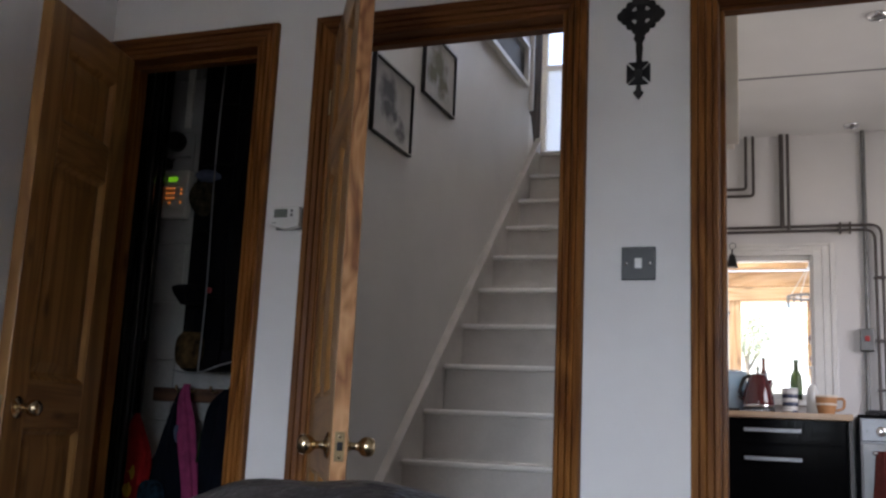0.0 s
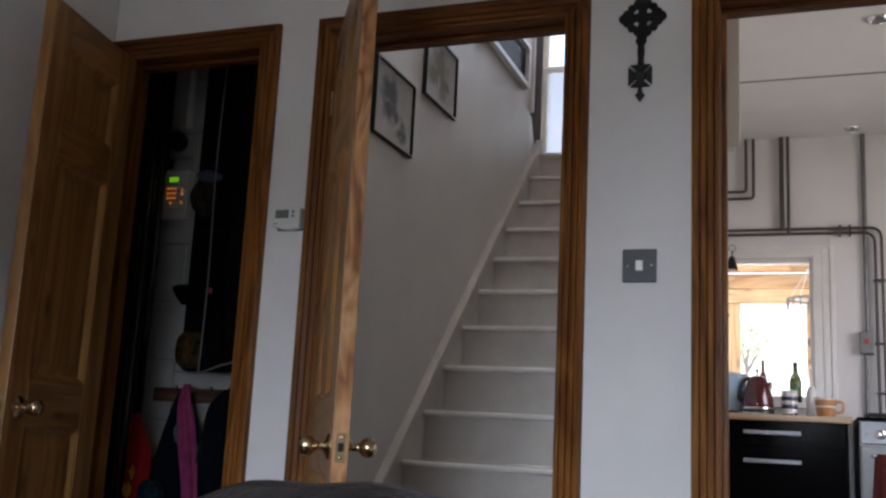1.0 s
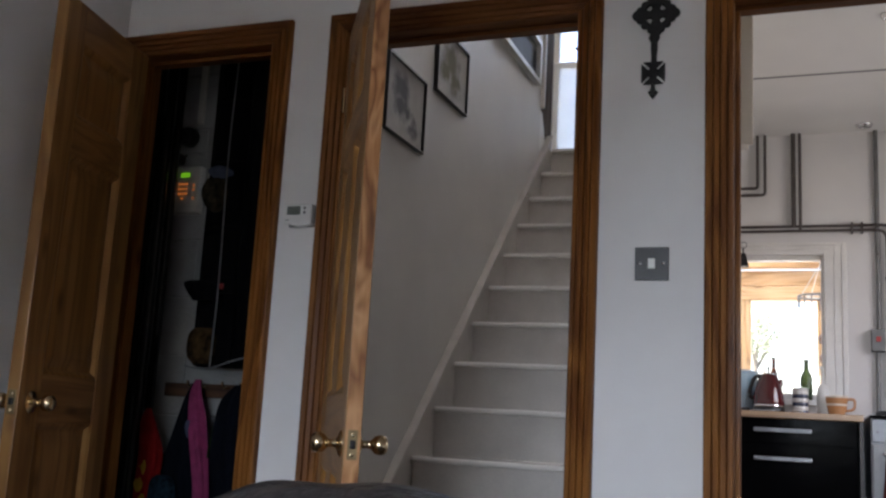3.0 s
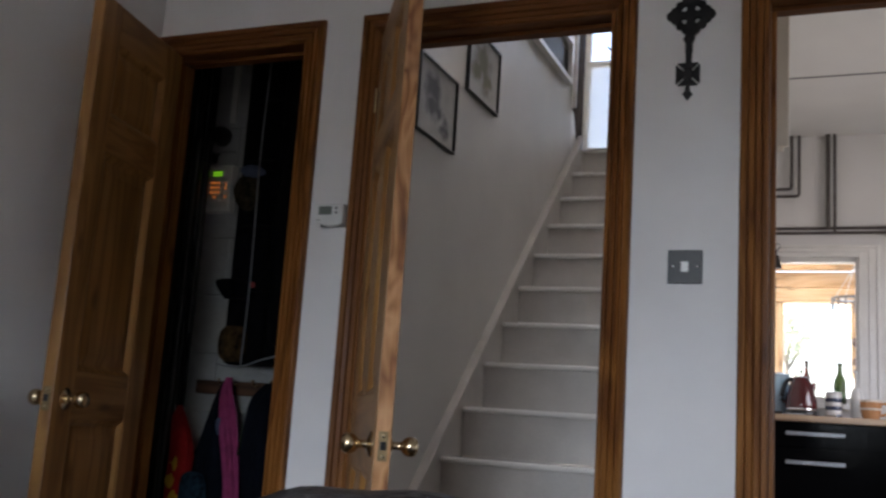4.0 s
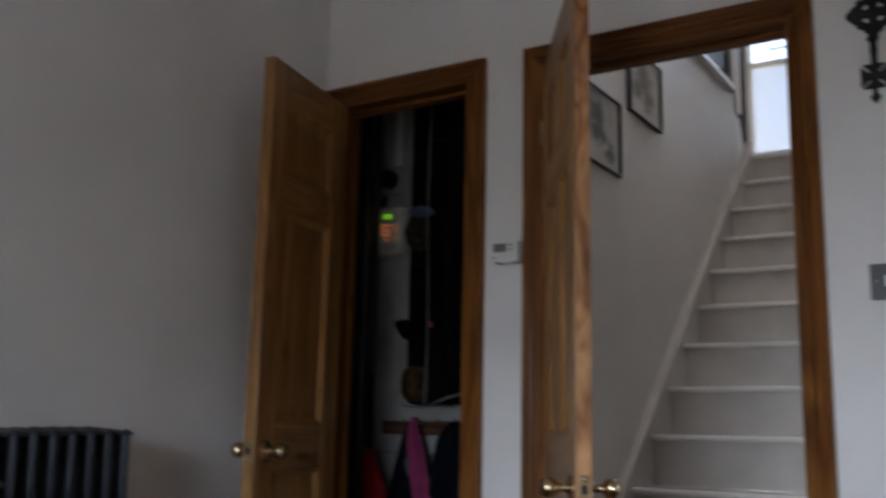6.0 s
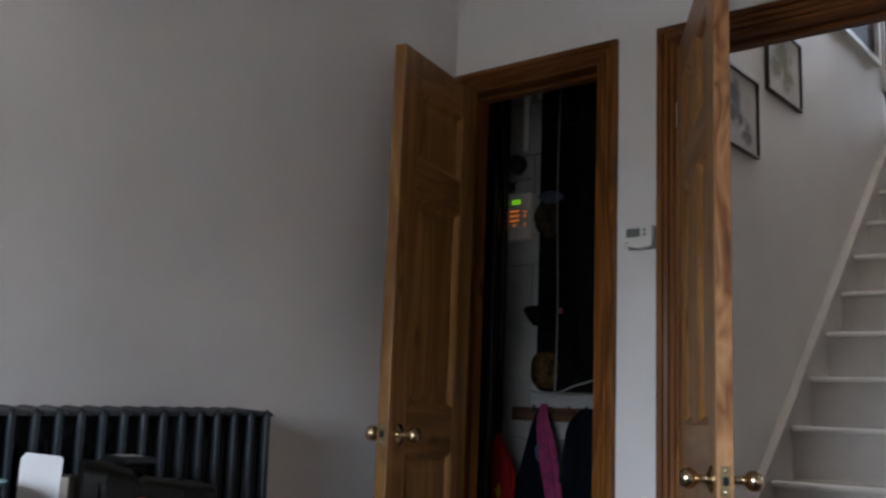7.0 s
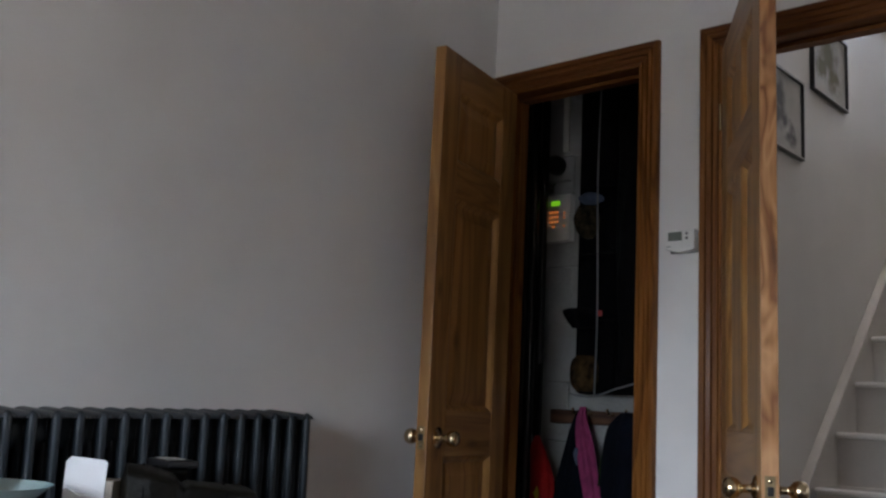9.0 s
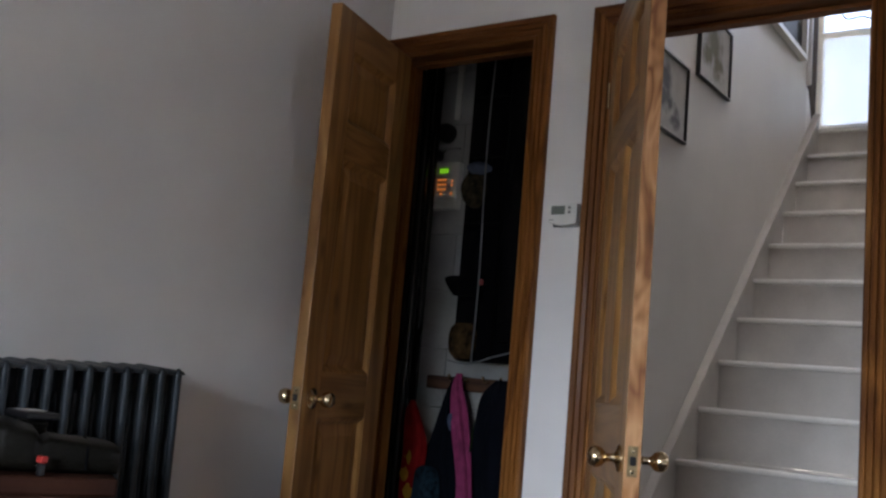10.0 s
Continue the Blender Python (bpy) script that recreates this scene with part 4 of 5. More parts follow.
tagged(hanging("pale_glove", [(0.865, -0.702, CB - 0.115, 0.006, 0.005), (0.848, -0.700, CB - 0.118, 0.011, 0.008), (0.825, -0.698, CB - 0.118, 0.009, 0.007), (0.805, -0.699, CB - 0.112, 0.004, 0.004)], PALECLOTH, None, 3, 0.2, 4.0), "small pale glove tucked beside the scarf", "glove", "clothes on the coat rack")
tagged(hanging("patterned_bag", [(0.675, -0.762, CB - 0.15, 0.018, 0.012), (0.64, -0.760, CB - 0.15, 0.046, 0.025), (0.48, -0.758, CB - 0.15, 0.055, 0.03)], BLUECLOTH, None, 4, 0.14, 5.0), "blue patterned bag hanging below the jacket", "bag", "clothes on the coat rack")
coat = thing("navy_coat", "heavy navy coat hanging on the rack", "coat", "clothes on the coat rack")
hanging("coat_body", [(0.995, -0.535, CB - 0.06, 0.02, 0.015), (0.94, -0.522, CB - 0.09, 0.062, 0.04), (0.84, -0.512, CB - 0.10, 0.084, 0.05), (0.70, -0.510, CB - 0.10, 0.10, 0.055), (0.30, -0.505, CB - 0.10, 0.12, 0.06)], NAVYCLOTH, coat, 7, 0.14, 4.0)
smooth(part("strap", tube([(-0.577, CB - 0.118, 0.90), (-0.583, CB - 0.138, 0.84), (-0.590, CB - 0.150, 0.72), (-0.592, CB - 0.155, 0.55)], 0.004, 6), GREENCLOTH, coat, "dull green webbing strap"))
u = thing("red_umbrella_bag", "red cloth bag with yellow patches hung on a pipe", "bag")
hanging("strap", [(1.16, -0.872, 0.465, 0.006, 0.003), (0.98, -0.870, 0.46, 0.006, 0.003), (0.89, -0.866, 0.455, 0.010, 0.006)], BLACKCLOTH, u, 3, 0.02)
hanging("sack", [(0.90, -0.864, 0.452, 0.008, 0.008), (0.85, -0.855, 0.445, 0.028, 0.015), (0.74, -0.830, 0.44, 0.046, 0.024), (0.60, -0.838, 0.44, 0.040, 0.022), (0.45, -0.845, 0.44, 0.025, 0.015)], REDCLOTH, u, 5, 0.12, 6.0)
for py, pzz in ((0.70, -0.838), (0.64, -0.848), (0.58, -0.828)):
    hanging("patch", [(py + 0.028, pzz, 0.421, 0.006, 0.004), (py, pzz, 0.419, 0.018, 0.006), (py - 0.028, pzz, 0.421, 0.008, 0.004)], YELLOWCLOTH, u, 4, 0.2, py)

# ---- kitchen ----
KF, KB, KR, KC = 0.15, 3.2, 3.1, 2.625
KX = SX1 + 0.06
structure("kitchen_floor", box(KX, KR, T, KB, KF - 0.1, KF), TILEFLOOR, "raised brown tiled kitchen floor", "floor")
structure("kitchen_step", box(1.167, 2.02, 0.002, T, 0.0, KF, 0.004), DARKRAIL, "dark timber step up to the kitchen", "step")
structure("kitchen_ceiling", box(KX, KR + 0.2, T, KB + 0.25, KC, KC + 0.15), CEIL, "white panelled kitchen ceiling", "ceiling")
structure("ceiling_batten", box(KX, KR, 2.222, 2.234, KC - 0.0035, KC), GREYPLASTIC, "thin joint across the kitchen ceiling", "trim")
WK = (KX + 0.012, 1.418, 1.135, 1.937)
bm = bmesh.new()
box(KX, WK[0], KB, KB + 0.25, 0, KC, bm=bm)
box(WK[1], KR + 0.2, KB, KB + 0.25, 0, KC, bm=bm)
box(WK[0], WK[1], KB, KB + 0.25, 0, WK[2], bm=bm)
box(WK[0], WK[1], KB, KB + 0.25, WK[3], KC, bm=bm)
structure("kitchen_wall_north", bm, WALL, "white painted kitchen wall with pipes and a window", "wall")
# Assumed side window, out of view, where the kitchen fill lamp sits.
RW = (0.9, 2.3, 1.15, 2.3)
bm = bmesh.new()
box(KR, KR + 0.2, T, RW[0], 0, KC, bm=bm)
box(KR, KR + 0.2, RW[1], KB, 0, KC, bm=bm)
box(KR, KR + 0.2, RW[0], RW[1], 0, RW[2], bm=bm)
box(KR, KR + 0.2, RW[0], RW[1], RW[3], KC, bm=bm)
structure("kitchen_wall_east", bm, WALL, "white kitchen side wall with an assumed window opening", "wall")

w = thing("window_3", "white painted kitchen window looking into a timber lean-to", "window", kind="structure")
x0, x1, z0, z1 = WK
for a in ((x1 - 0.004, x1 + 0.045, z0, z1 + 0.022, 0.018), (x1 + 0.0453, x1 + 0.085, z0, z1 + 0.045, 0.021), (x1 + 0.0853, x1 + 0.112, z0, z1 + 0.062, 0.026)):
    part("casing_board", box(a[0], a[1], KB - a[4], KB - 0.0005, a[2], a[3], 0.0025), GLOSS, w)
for a, xe in ((((z1 - 0.004, z1 + 0.0217, 0.0175)), x1 - 0.0045), ((z1 + 0.0223, z1 + 0.0447, 0.0205), x1 + 0.045), ((z1 + 0.0453, z1 + 0.0617, 0.0255), x1 + 0.085)):
    part("head_board", box(x0, xe, KB - a[2], KB - 0.0005, a[0], a[1], 0.0025), GLOSS, w)
FY = KB + 0.02
part("window_frame", box(x1 - 0.020, x1, FY, FY + 0.06, z0, z1, 0.004), GLOSS, w)
part("window_frame", box(x0, x1 - 0.0205, FY, FY + 0.06, z1 - 0.028, z1, 0.004), GLOSS, w)
part("window_frame", box(x0, x1 - 0.0205, FY, FY + 0.06, z0, z0 + 0.035, 0.004), GLOSS, w)
part("window_frame", box(x0, x0 + 0.03, FY, FY + 0.06, z0 + 0.0355, z1 - 0.0285, 0.004), GLOSS, w)
part("pane", box(x0 + 0.028, x1 - 0.018, FY + 0.028, FY + 0.032, z0 + 0.033, z1 - 0.026), GLASS, w).visible_shadow = False
part("window_sill", box(x0, x1 + 0.05, KB - 0.05, KB + 0.0195, z0 - 0.03, z0 - 0.0005, 0.005), GLOSS, w)

# base cabinet, worktop, cooker
cab = thing("base_cabinet", "black gloss drawer cabinet with steel bar handles", "cabinet")
part("carcass", box(KX + 0.02, 1.545, 2.625, KB - 0.005, KF + 0.10, 1.018), BLACKGLOSS, cab)
part("plinth", box(KX + 0.02, 1.545, 2.66, 2.68, KF, KF + 0.10), BLACKGLOSS, cab)
for a, b, hz in ((0.898, 1.012, 0.962), (0.26, 0.892, 0.826)):
    dr = part("drawer_front", box(KX + 0.025, 1.540, 2.603, 2.6245, a, b, 0.002), BLACKGLOSS, cab)
    h = part("handle", box(1.077, 1.342, 2.572, 2.580, hz - 0.010, hz + 0.010, 0.002), HANDLE, dr, "flat brushed steel bar handle")
    for hx in (1.095, 1.324):
        part("handle_post", box(hx - 0.005, hx + 0.005, 2.5805, 2.6028, hz - 0.005, hz + 0.005), HANDLE, dr)
part("end_panel", box(1.552, 1.570, 2.60, KB - 0.005, KF, 1.018, 0.001, 1), ENDGREY, cab, "grey end panel")
tagged(part("worktop", box(KX + 0.002, 1.572, 2.578, KB - 0.0005, 1.0185, 1.050, 0.004), WORKTOP), "oak worktop along the kitchen window", "worktop")

ck = thing("cooker", "freestanding stainless steel gas cooker", "cooker")
part("body", box(1.600, 2.20, 2.60, KB - 0.02, KF + 0.06, 1.040, 0.003), HANDLE, ck)
part("hob", box(1.592, 2.21, 2.575, KB - 0.02, 1.0405, 1.052, 0.004), BLACKGLOSS, ck)
part("control_panel", box(1.604, 2.196, 2.572, 2.5995, 0.928, 1.036, 0.004), HANDLE, ck)
for kx in (1.690, 1.79, 1.89, 1.99, 2.09):
    smooth(part("control_knob", lathe([(0.024, 0), (0.022, 0.006), (0.017, 0.008), (0.016, 0.028), (0.012, 0.030)], 20, pose(kx, 2.5718, 0.975, 90)), CHROME, ck), 40)
    part("knob_mark", box(kx - 0.0655, kx - 0.058, 2.5705, 2.5716, 0.972, 0.978), DARKPLASTIC, ck)
part("oven_door", box(1.604, 2.196, 2.575, 2.5995, 0.36, 0.920, 0.006), ENAMEL, ck, "pale enamel oven door")
part("drawer", box(1.604, 2.196, 2.578, 2.5995, 0.22, 0.350, 0.005), HANDLE, ck)
part("door_glass", box(1.68, 2.12, 2.5725, 2.5748, 0.46, 0.80), BLACKGLOSS, ck)
smooth(part("oven_handle", tube(bent([(1.655, 2.575, 0.875), (1.655, 2.535, 0.875), (2.145, 2.535, 0.875), (2.145, 2.575, 0.875)], 0.015), 0.010), CHROME, ck, "chrome oven handle"))
for gx in (1.72, 1.92, 2.10):
    for yy in (2.75, 2.98):
        part("pan_support", box(gx - 0.075, gx + 0.075, yy - 0.006, yy + 0.006, 1.066, 1.080, 0.002, 1), BLACKIRON, ck)
        part("pan_support", box(gx - 0.006, gx + 0.006, yy - 0.085, yy + 0.085, 1.0525, 1.0655, 0.002, 1), BLACKIRON, ck)
tagged(hanging("tea_towel", [(0.885, 1.715, 2.535, 0.045, 0.016), (0.84, 1.712, 2.530, 0.052, 0.018), (0.70, 1.705, 2.528, 0.058, 0.017), (0.50, 1.705, 2.53, 0.06, 0.016)], fabric("dark red towel cloth", (0.09, 0.022, 0.018)), None, 6, 0.1, 1.0), "dark red tea towel hanging on the oven handle", "towel")

wc = thing("wall_cabinet", "shallow cream painted wall cabinet beside the doorway", "cabinet")
part("carcass", box(KX + 0.001, 1.180, 0.346, 0.395, 1.734, 2.50, 0.002), WARMWHITE, wc)
part("cabinet_door", box(KX + 0.003, 1.196, 0.328, 0.3455, 1.732, 2.502, 0.003), WARMWHITE, wc)

# kettle: pear-shaped body, black base and looped handle
kt = thing("kettle", "burgundy electric kettle with a black handle and base", "kettle")
kx, ky, kz = 1.135, 2.86, 1.0505
smooth(part("body", lathe([(0.077, 0.040), (0.0785, 0.052), (0.076, 0.075), (0.070, 0.105), (0.061, 0.140), (0.051, 0.170), (0.044, 0.184)], 36, pose(kx, ky, kz)), KETTLERED, kt), 60)
smooth(part("lid", lathe([(0.0435, 0.1842), (0.042, 0.191), (0.033, 0.198), (0.018, 0.202), (0.003, 0.203)], 32, pose(kx, ky, kz)), KETTLERED, kt), 60)
smooth(part("base", lathe([(0.079, 0), (0.082, 0.005), (0.080, 0.022), (0.076, 0.0295)], 32, pose(kx, ky, kz)), DARKPLASTIC, kt), 40)
smooth(part("trim_ring", lathe([(0.0775, 0.0298), (0.0795, 0.034), (0.0775, 0.0398)], 32, pose(kx, ky, kz)), CHROME, kt), 60)
smooth(part("lid_knob", lathe([(0.0035, 0.202), (0.0035, 0.222), (0.006, 0.225), (0.007, 0.231), (0.003, 0.235)], 16, pose(kx, ky, kz)), DARKPLASTIC, kt), 50)
smooth(part("handle", tube(bent([(kx - 0.036, ky, kz + 0.188), (kx - 0.070, ky, kz + 0.182), (kx - 0.092, ky, kz + 0.112), (kx - 0.092, ky, kz + 0.070), (kx - 0.072, ky, kz + 0.070)], 0.024), 0.0100, 12), DARKPLASTIC, kt, "black looped handle"))
smooth(part("spout", tube([(kx + 0.045, ky, kz + 0.130), (kx + 0.058, ky, kz + 0.152), (kx + 0.064, ky, kz + 0.172)], 0.012, 12, [0.020, 0.015, 0.007]), KETTLERED, kt, "short burgundy pouring spout"))


def bottle(name, label, x, y, z, h, r, material):
    p = [(r * 0.9, 0), (r, 0.006), (r, h * 0.52), (r * 0.85, h * 0.62), (r * 0.42, h * 0.74), (r * 0.36, h * 0.95), (r * 0.44, h * 0.955), (r * 0.44, h)]
    b = thing(name, label, "bottle")
    smooth(part("glass_body", lathe(p, 24, pose(x, y, z)), material, b), 45)
    smooth(part("bottle_cap", lathe([(r * 0.46, h * 0.985), (r * 0.46, h * 1.01), (r * 0.3, h * 1.015)], 16, pose(x, y, z)), DARKPLASTIC, b), 45)
    return b


bottle("wine_bottle", "green glass bottle standing on the window sill", 1.317, 3.19, 1.135, 0.215, 0.032, GREENGLASS)
bottle("beer_bottle", "brown glass bottle standing on the window sill", 1.150, 3.19, 1.135, 0.222, 0.022, BROWNGLASS)
cn = thing("striped_canister", "white storage canister with navy bands", "canister")
for k in range(6):
    smooth(part("band", lathe([(0.039, 0.0205 * k + 0.0002), (0.040, 0.0205 * k + 0.002), (0.040, 0.0205 * k + 0.0185), (0.039, 0.0205 * k + 0.0203)], 28, pose(1.288, 2.93, 1.0505)), CERAMICNAVY if k % 2 == 0 else CERAMICWHITE, cn, "navy glazed band" if k % 2 == 0 else ""), 40)
smooth(part("lid", lathe([(0.036, 0.123), (0.041, 0.127), (0.038, 0.134), (0.010, 0.138)], 28, pose(1.288, 2.93, 1.0505)), CERAMICWHITE, cn), 40)
mg = thing("orange_mug", "large orange glazed mug on the worktop", "mug")
smooth(part("cup", lathe([(0.034, 0), (0.040, 0.010), (0.049, 0.05), (0.054, 0.10), (0.051, 0.101), (0.046, 0.05), (0.034, 0.012), (0.004, 0.010)], 28, pose(1.462, 2.93, 1.0505)), ORANGEMUG, mg), 50)
for rz, rr in ((0.099, 0.0545), (0.060, 0.0512)):
    smooth(part("glaze_band", lathe([(rr - 0.002, rz - 0.009), (rr, rz - 0.007), (rr + 0.0006, rz), (rr - 0.002, rz + 0.003)], 28, pose(1.462, 2.93, 1.0505)), WARMWHITE, mg, "cream glazed band"), 60)
part("saucer_stand", lathe([(0.036, -0.0), (0.036, 0.002)], 20, pose(1.462, 2.93, 1.0501)), ORANGEMUG, mg)
smooth(part("handle", tube(bent([(1.508, 2.93, 1.135), (1.548, 2.93, 1.140), (1.545, 2.93, 1.085), (1.505, 2.93, 1.078)], 0.02), 0.007), ORANGEMUG, mg, "looped mug handle"))
sp = thing("soap_bottle", "white plastic pump bottle beside the mug", "bottle")
smooth(part("body", lathe([(0.028, 0), (0.030, 0.006), (0.030, 0.13), (0.020, 0.155), (0.011, 0.165)], 24, pose(1.398, 3.05, 1.0505)), WHITEPLASTIC, sp), 40)
smooth(part("pump", tube(bent([(1.398, 3.05, 1.215), (1.398, 3.05, 1.30), (1.385, 3.03, 1.302)], 0.01), 0.007), WHITEPLASTIC, sp))
jg = thing("water_jug", "pale blue clear plastic water jug", "jug")
smooth(part("body", lathe([(0.058, 0), (0.062, 0.01), (0.072, 0.20), (0.070, 0.201), (0.060, 0.012), (0.004, 0.010)], 28, pose(1.005, 2.93, 1.0505)), BLUEPLASTIC, jg), 45)
smooth(part("water_core", lathe([(0.055, 0.013), (0.063, 0.115), (0.005, 0.116)], 24, pose(1.005, 2.93, 1.0505)), WHITEPLASTIC, jg, "pale filter and water"), 45)
smooth(part("lid", lathe([(0.073, 0.202), (0.074, 0.212), (0.03, 0.222)], 28, pose(1.005, 2.93, 1.0505)), BLUEPLASTIC, jg), 45)
kn = thing("kitchen_knife", "black handled knife lying on the worktop", "knife")
part("handle", box(0.985, 1.055, 2.655, 2.675, 1.0512, 1.066, 0.005), DARKPLASTIC, kn)
part("blade", box(1.0555, 1.17, 2.657, 2.673, 1.056, 1.058), STEEL, kn)
tagged(smooth(part("small_dish", lathe([(0.016, 0), (0.030, 0.010), (0.028, 0.012), (0.012, 0.003)], 20, pose(1.275, 2.66, 1.0505)), CERAMICWHITE), 50), "small white dish at the worktop edge", "dish")

# pipes and conduit on the kitchen wall
PY = KB - 0.03


def wall_pipe(points, r, label, material=PIPEMETAL, bend=0.045):
    return tagged(smooth(part("wall_pipe", tube(bent(points, bend), r, 12), material)), label, "pipe", "kitchen wall pipes")


wall_pipe([(1.070, PY, KC), (1.070, PY, 2.315), (KX, PY, 2.315)], 0.0085, "grey heating pipe bending towards the corner", bend=0.02)
wall_pipe([(1.110, PY, KC), (1.110, PY, 2.275), (KX, PY, 2.275)], 0.0085, "grey heating pipe bending towards the corner", bend=0.02)
wall_pipe([(1.262, PY - 0.002, KC), (1.262, PY - 0.002, 2.085)], 0.013, "thick brown vertical heating pipe")
wall_pipe([(1.296, PY - 0.002, KC), (1.296, PY - 0.002, 2.065)], 0.009, "dark vertical heating pipe")
wall_pipe([(KX, PY, 2.090), (1.766, PY, 2.090), (1.766, PY, 1.02)], 0.008, "grey heating pipe running over the window", bend=0.06)
wall_pipe([(KX, PY, 2.064), (1.733, PY, 2.064), (1.733, PY, 1.02)], 0.008, "grey heating pipe running over the window", bend=0.06)
wall_pipe([(1.688, PY + 0.012, KC), (1.684, PY + 0.012, 1.525)], 0.012, "grey steel cable conduit", CONDUIT)
wall_pipe([(1.676, PY + 0.012, 1.400), (1.672, PY + 0.012, 1.02)], 0.012, "grey steel cable conduit", CONDUIT)
for cx, cz in ((1.56, 2.077), (1.61, 2.077), (1.750, 1.80), (1.750, 1.46), (1.750, 1.20), (1.686, 1.93)):
    tagged(part("pipe_clip", box(cx - 0.030 if cx > 1.7 else cx - 0.006, cx + 0.030 if cx > 1.7 else cx + 0.006, PY - 0.013, KB - 0.0005, cz - (0.006 if cx > 1.65 else 0.030), cz + (0.006 if cx > 1.65 else 0.030), 0.002, 1), PIPEMETAL), "grey metal pipe clip on the wall", "clip", "pipe clips")
sb = thing("fused_switch", "grey metal fused switch with a red rocker", "switch")
part("back_box", box(1.642, 1.714, KB - 0.045, KB - 0.0005, 1.402, 1.524, 0.006), CONDUIT, sb)
part("front_plate", box(1.646, 1.710, KB - 0.050, KB - 0.0455, 1.406, 1.520, 0.002), CONDUIT, sb)
part("rocker", box(1.666, 1.690, KB - 0.056, KB - 0.0505, 1.455, 1.482, 0.002), REDPLASTIC, sb, "red rocker")
for dx, dy in ((1.629, 3.06), (1.667, 1.60)):
    dl = thing("downlight", "round chrome downlight in the kitchen ceiling", "downlight", "kitchen downlights")
    smooth(part("bezel", lathe([(0.044, 0), (0.044, -0.004), (0.036, -0.014), (0.030, -0.016), (0.028, -0.006)], 28, pose(dx, dy, KC - 0.0005)), CHROME, dl), 40)
    smooth(part("lamp", lathe([(0.027, -0.003), (0.022, -0.010), (0.010, -0.013)], 20, pose(dx, dy, KC)), GREYPLASTIC, dl), 50)
bl = thing("hand_bell", "small black iron bell hanging by the window", "bell")
hx, hy, hz = 0.992, KB - 0.06, 1.86
smooth(part("bell_body", lathe([(0.034, 0), (0.031, 0.006), (0.024, 0.035), (0.017, 0.062), (0.013, 0.074), (0.004, 0.078)], 20, pose(hx, hy, hz)), BLACKIRON, bl), 40)
part("ring_loop", ringed(hx + 0.003, hz + 0.122, 0.018, 0.0022, hy), CONDUIT, bl)
smooth(part("stem", tube([(hx, hy, hz + 0.076), (hx + 0.002, hy, hz + 0.104)], 0.004, 8), BLACKIRON, bl))
smooth(part("wall_hook", tube(bent([(hx, KB - 0.03, hz + 0.14), (hx, hy, hz + 0.14), (hx, hy, hz + 0.136)], 0.002), 0.002, 6), CONDUIT, bl))

# ---- outdoors: lean-to, lawn, trees ----
structure("ground", box(-400, 400, -400, 400, -0.5, -0.13), GRASS, "lawn and open ground round the house", "ground")
structure("terrace", box(-2, 6, KB + 0.25, 9.0, -0.13, 0.05), PAVING, "pale paved terrace behind the house", "paving")
LY = 4.6
lt = thing("timber_lean_to", "pale pine lean-to frame behind the kitchen", "lean-to")
for a in ((0.80, 0.952), (1.385, 1.47), (2.05, 2.15), (-0.35, -0.25)):
    part("post", box(a[0], a[1], LY, LY + 0.09, 0.05, 1.872, 0.004), PALEPINE, lt)
part("header", box(-0.6, 2.4, LY - 0.01, LY + 0.10, 1.874, 1.970, 0.004), PALEPINEX, lt)
part("header", box(-0.6, 2.4, LY + 0.012, LY + 0.09, 1.978, 2.085, 0.004), PALEPINEX, lt)
part("wall_plate", box(-0.6, 2.4, LY - 0.02, LY + 0.05, 2.096, 2.185, 0.004), PALEPINEX, lt)
for k in range(6):
    rx = -0.35 + k * 0.52
    bm = extruded([(KB + 0.26, 2.40), (LY + 0.25, 2.15), (LY + 0.25, 2.24), (KB + 0.26, 2.49)], 0.055, "yz", 0.003)
    bmesh.ops.translate(bm, verts=bm.verts, vec=(rx, 0, 0))
    part("rafter", bm, PALEPINE, lt)
bm = extruded([(KB + 0.255, 2.495), (LY + 0.35, 2.235), (LY + 0.35, 2.25), (KB + 0.255, 2.51)], 3.2, "yz")
bmesh.ops.translate(bm, verts=bm.verts, vec=(-0.7, 0, 0))
part("roof_sheet", bm, FROST, lt, "milky corrugated roof sheet").visible_shadow = False
smooth(part("hinge_pin", lathe([(0.012, 0), (0.012, 0.02)], 10, pose(0.87, LY - 0.001, 1.79, 90)), BLACKIRON, lt))
ar = thing("sock_airer", "round white hanging clothes airer with pegs", "airer")
ax, ay, az = 1.400, 4.0, 1.815
part("rim", ringed(0, 0, 0.13, 0.007, 0), GREYPLASTIC, ar)
part("rim", ringed(0, 0, 0.08, 0.005, 0), WHITEPLASTIC, ar)
for k in range(16):
    a = 2 * math.pi * k / 16
    part("peg", box(0.13 * math.cos(a) - 0.004, 0.13 * math.cos(a) + 0.004, -0.07, -0.008, 0.13 * math.sin(a) - 0.006, 0.13 * math.sin(a) + 0.006), GREYPLASTIC, ar)
for k in range(4):
    a = 2 * math.pi * k / 4 + 0.4
    part("cord", tube([(0.13 * math.cos(a), 0, 0.13 * math.sin(a)), (0, 0.20, 0)], 0.003, 6), WHITEPLASTIC, ar)
smooth(part("hanger_hook", tube(bent([(0, 0.20, 0), (0, 0.40, 0), (0.02, 0.46, 0)], 0.02), 0.004, 8), STEEL, ar))
ar.matrix_world = pose(ax, ay, az, 90)
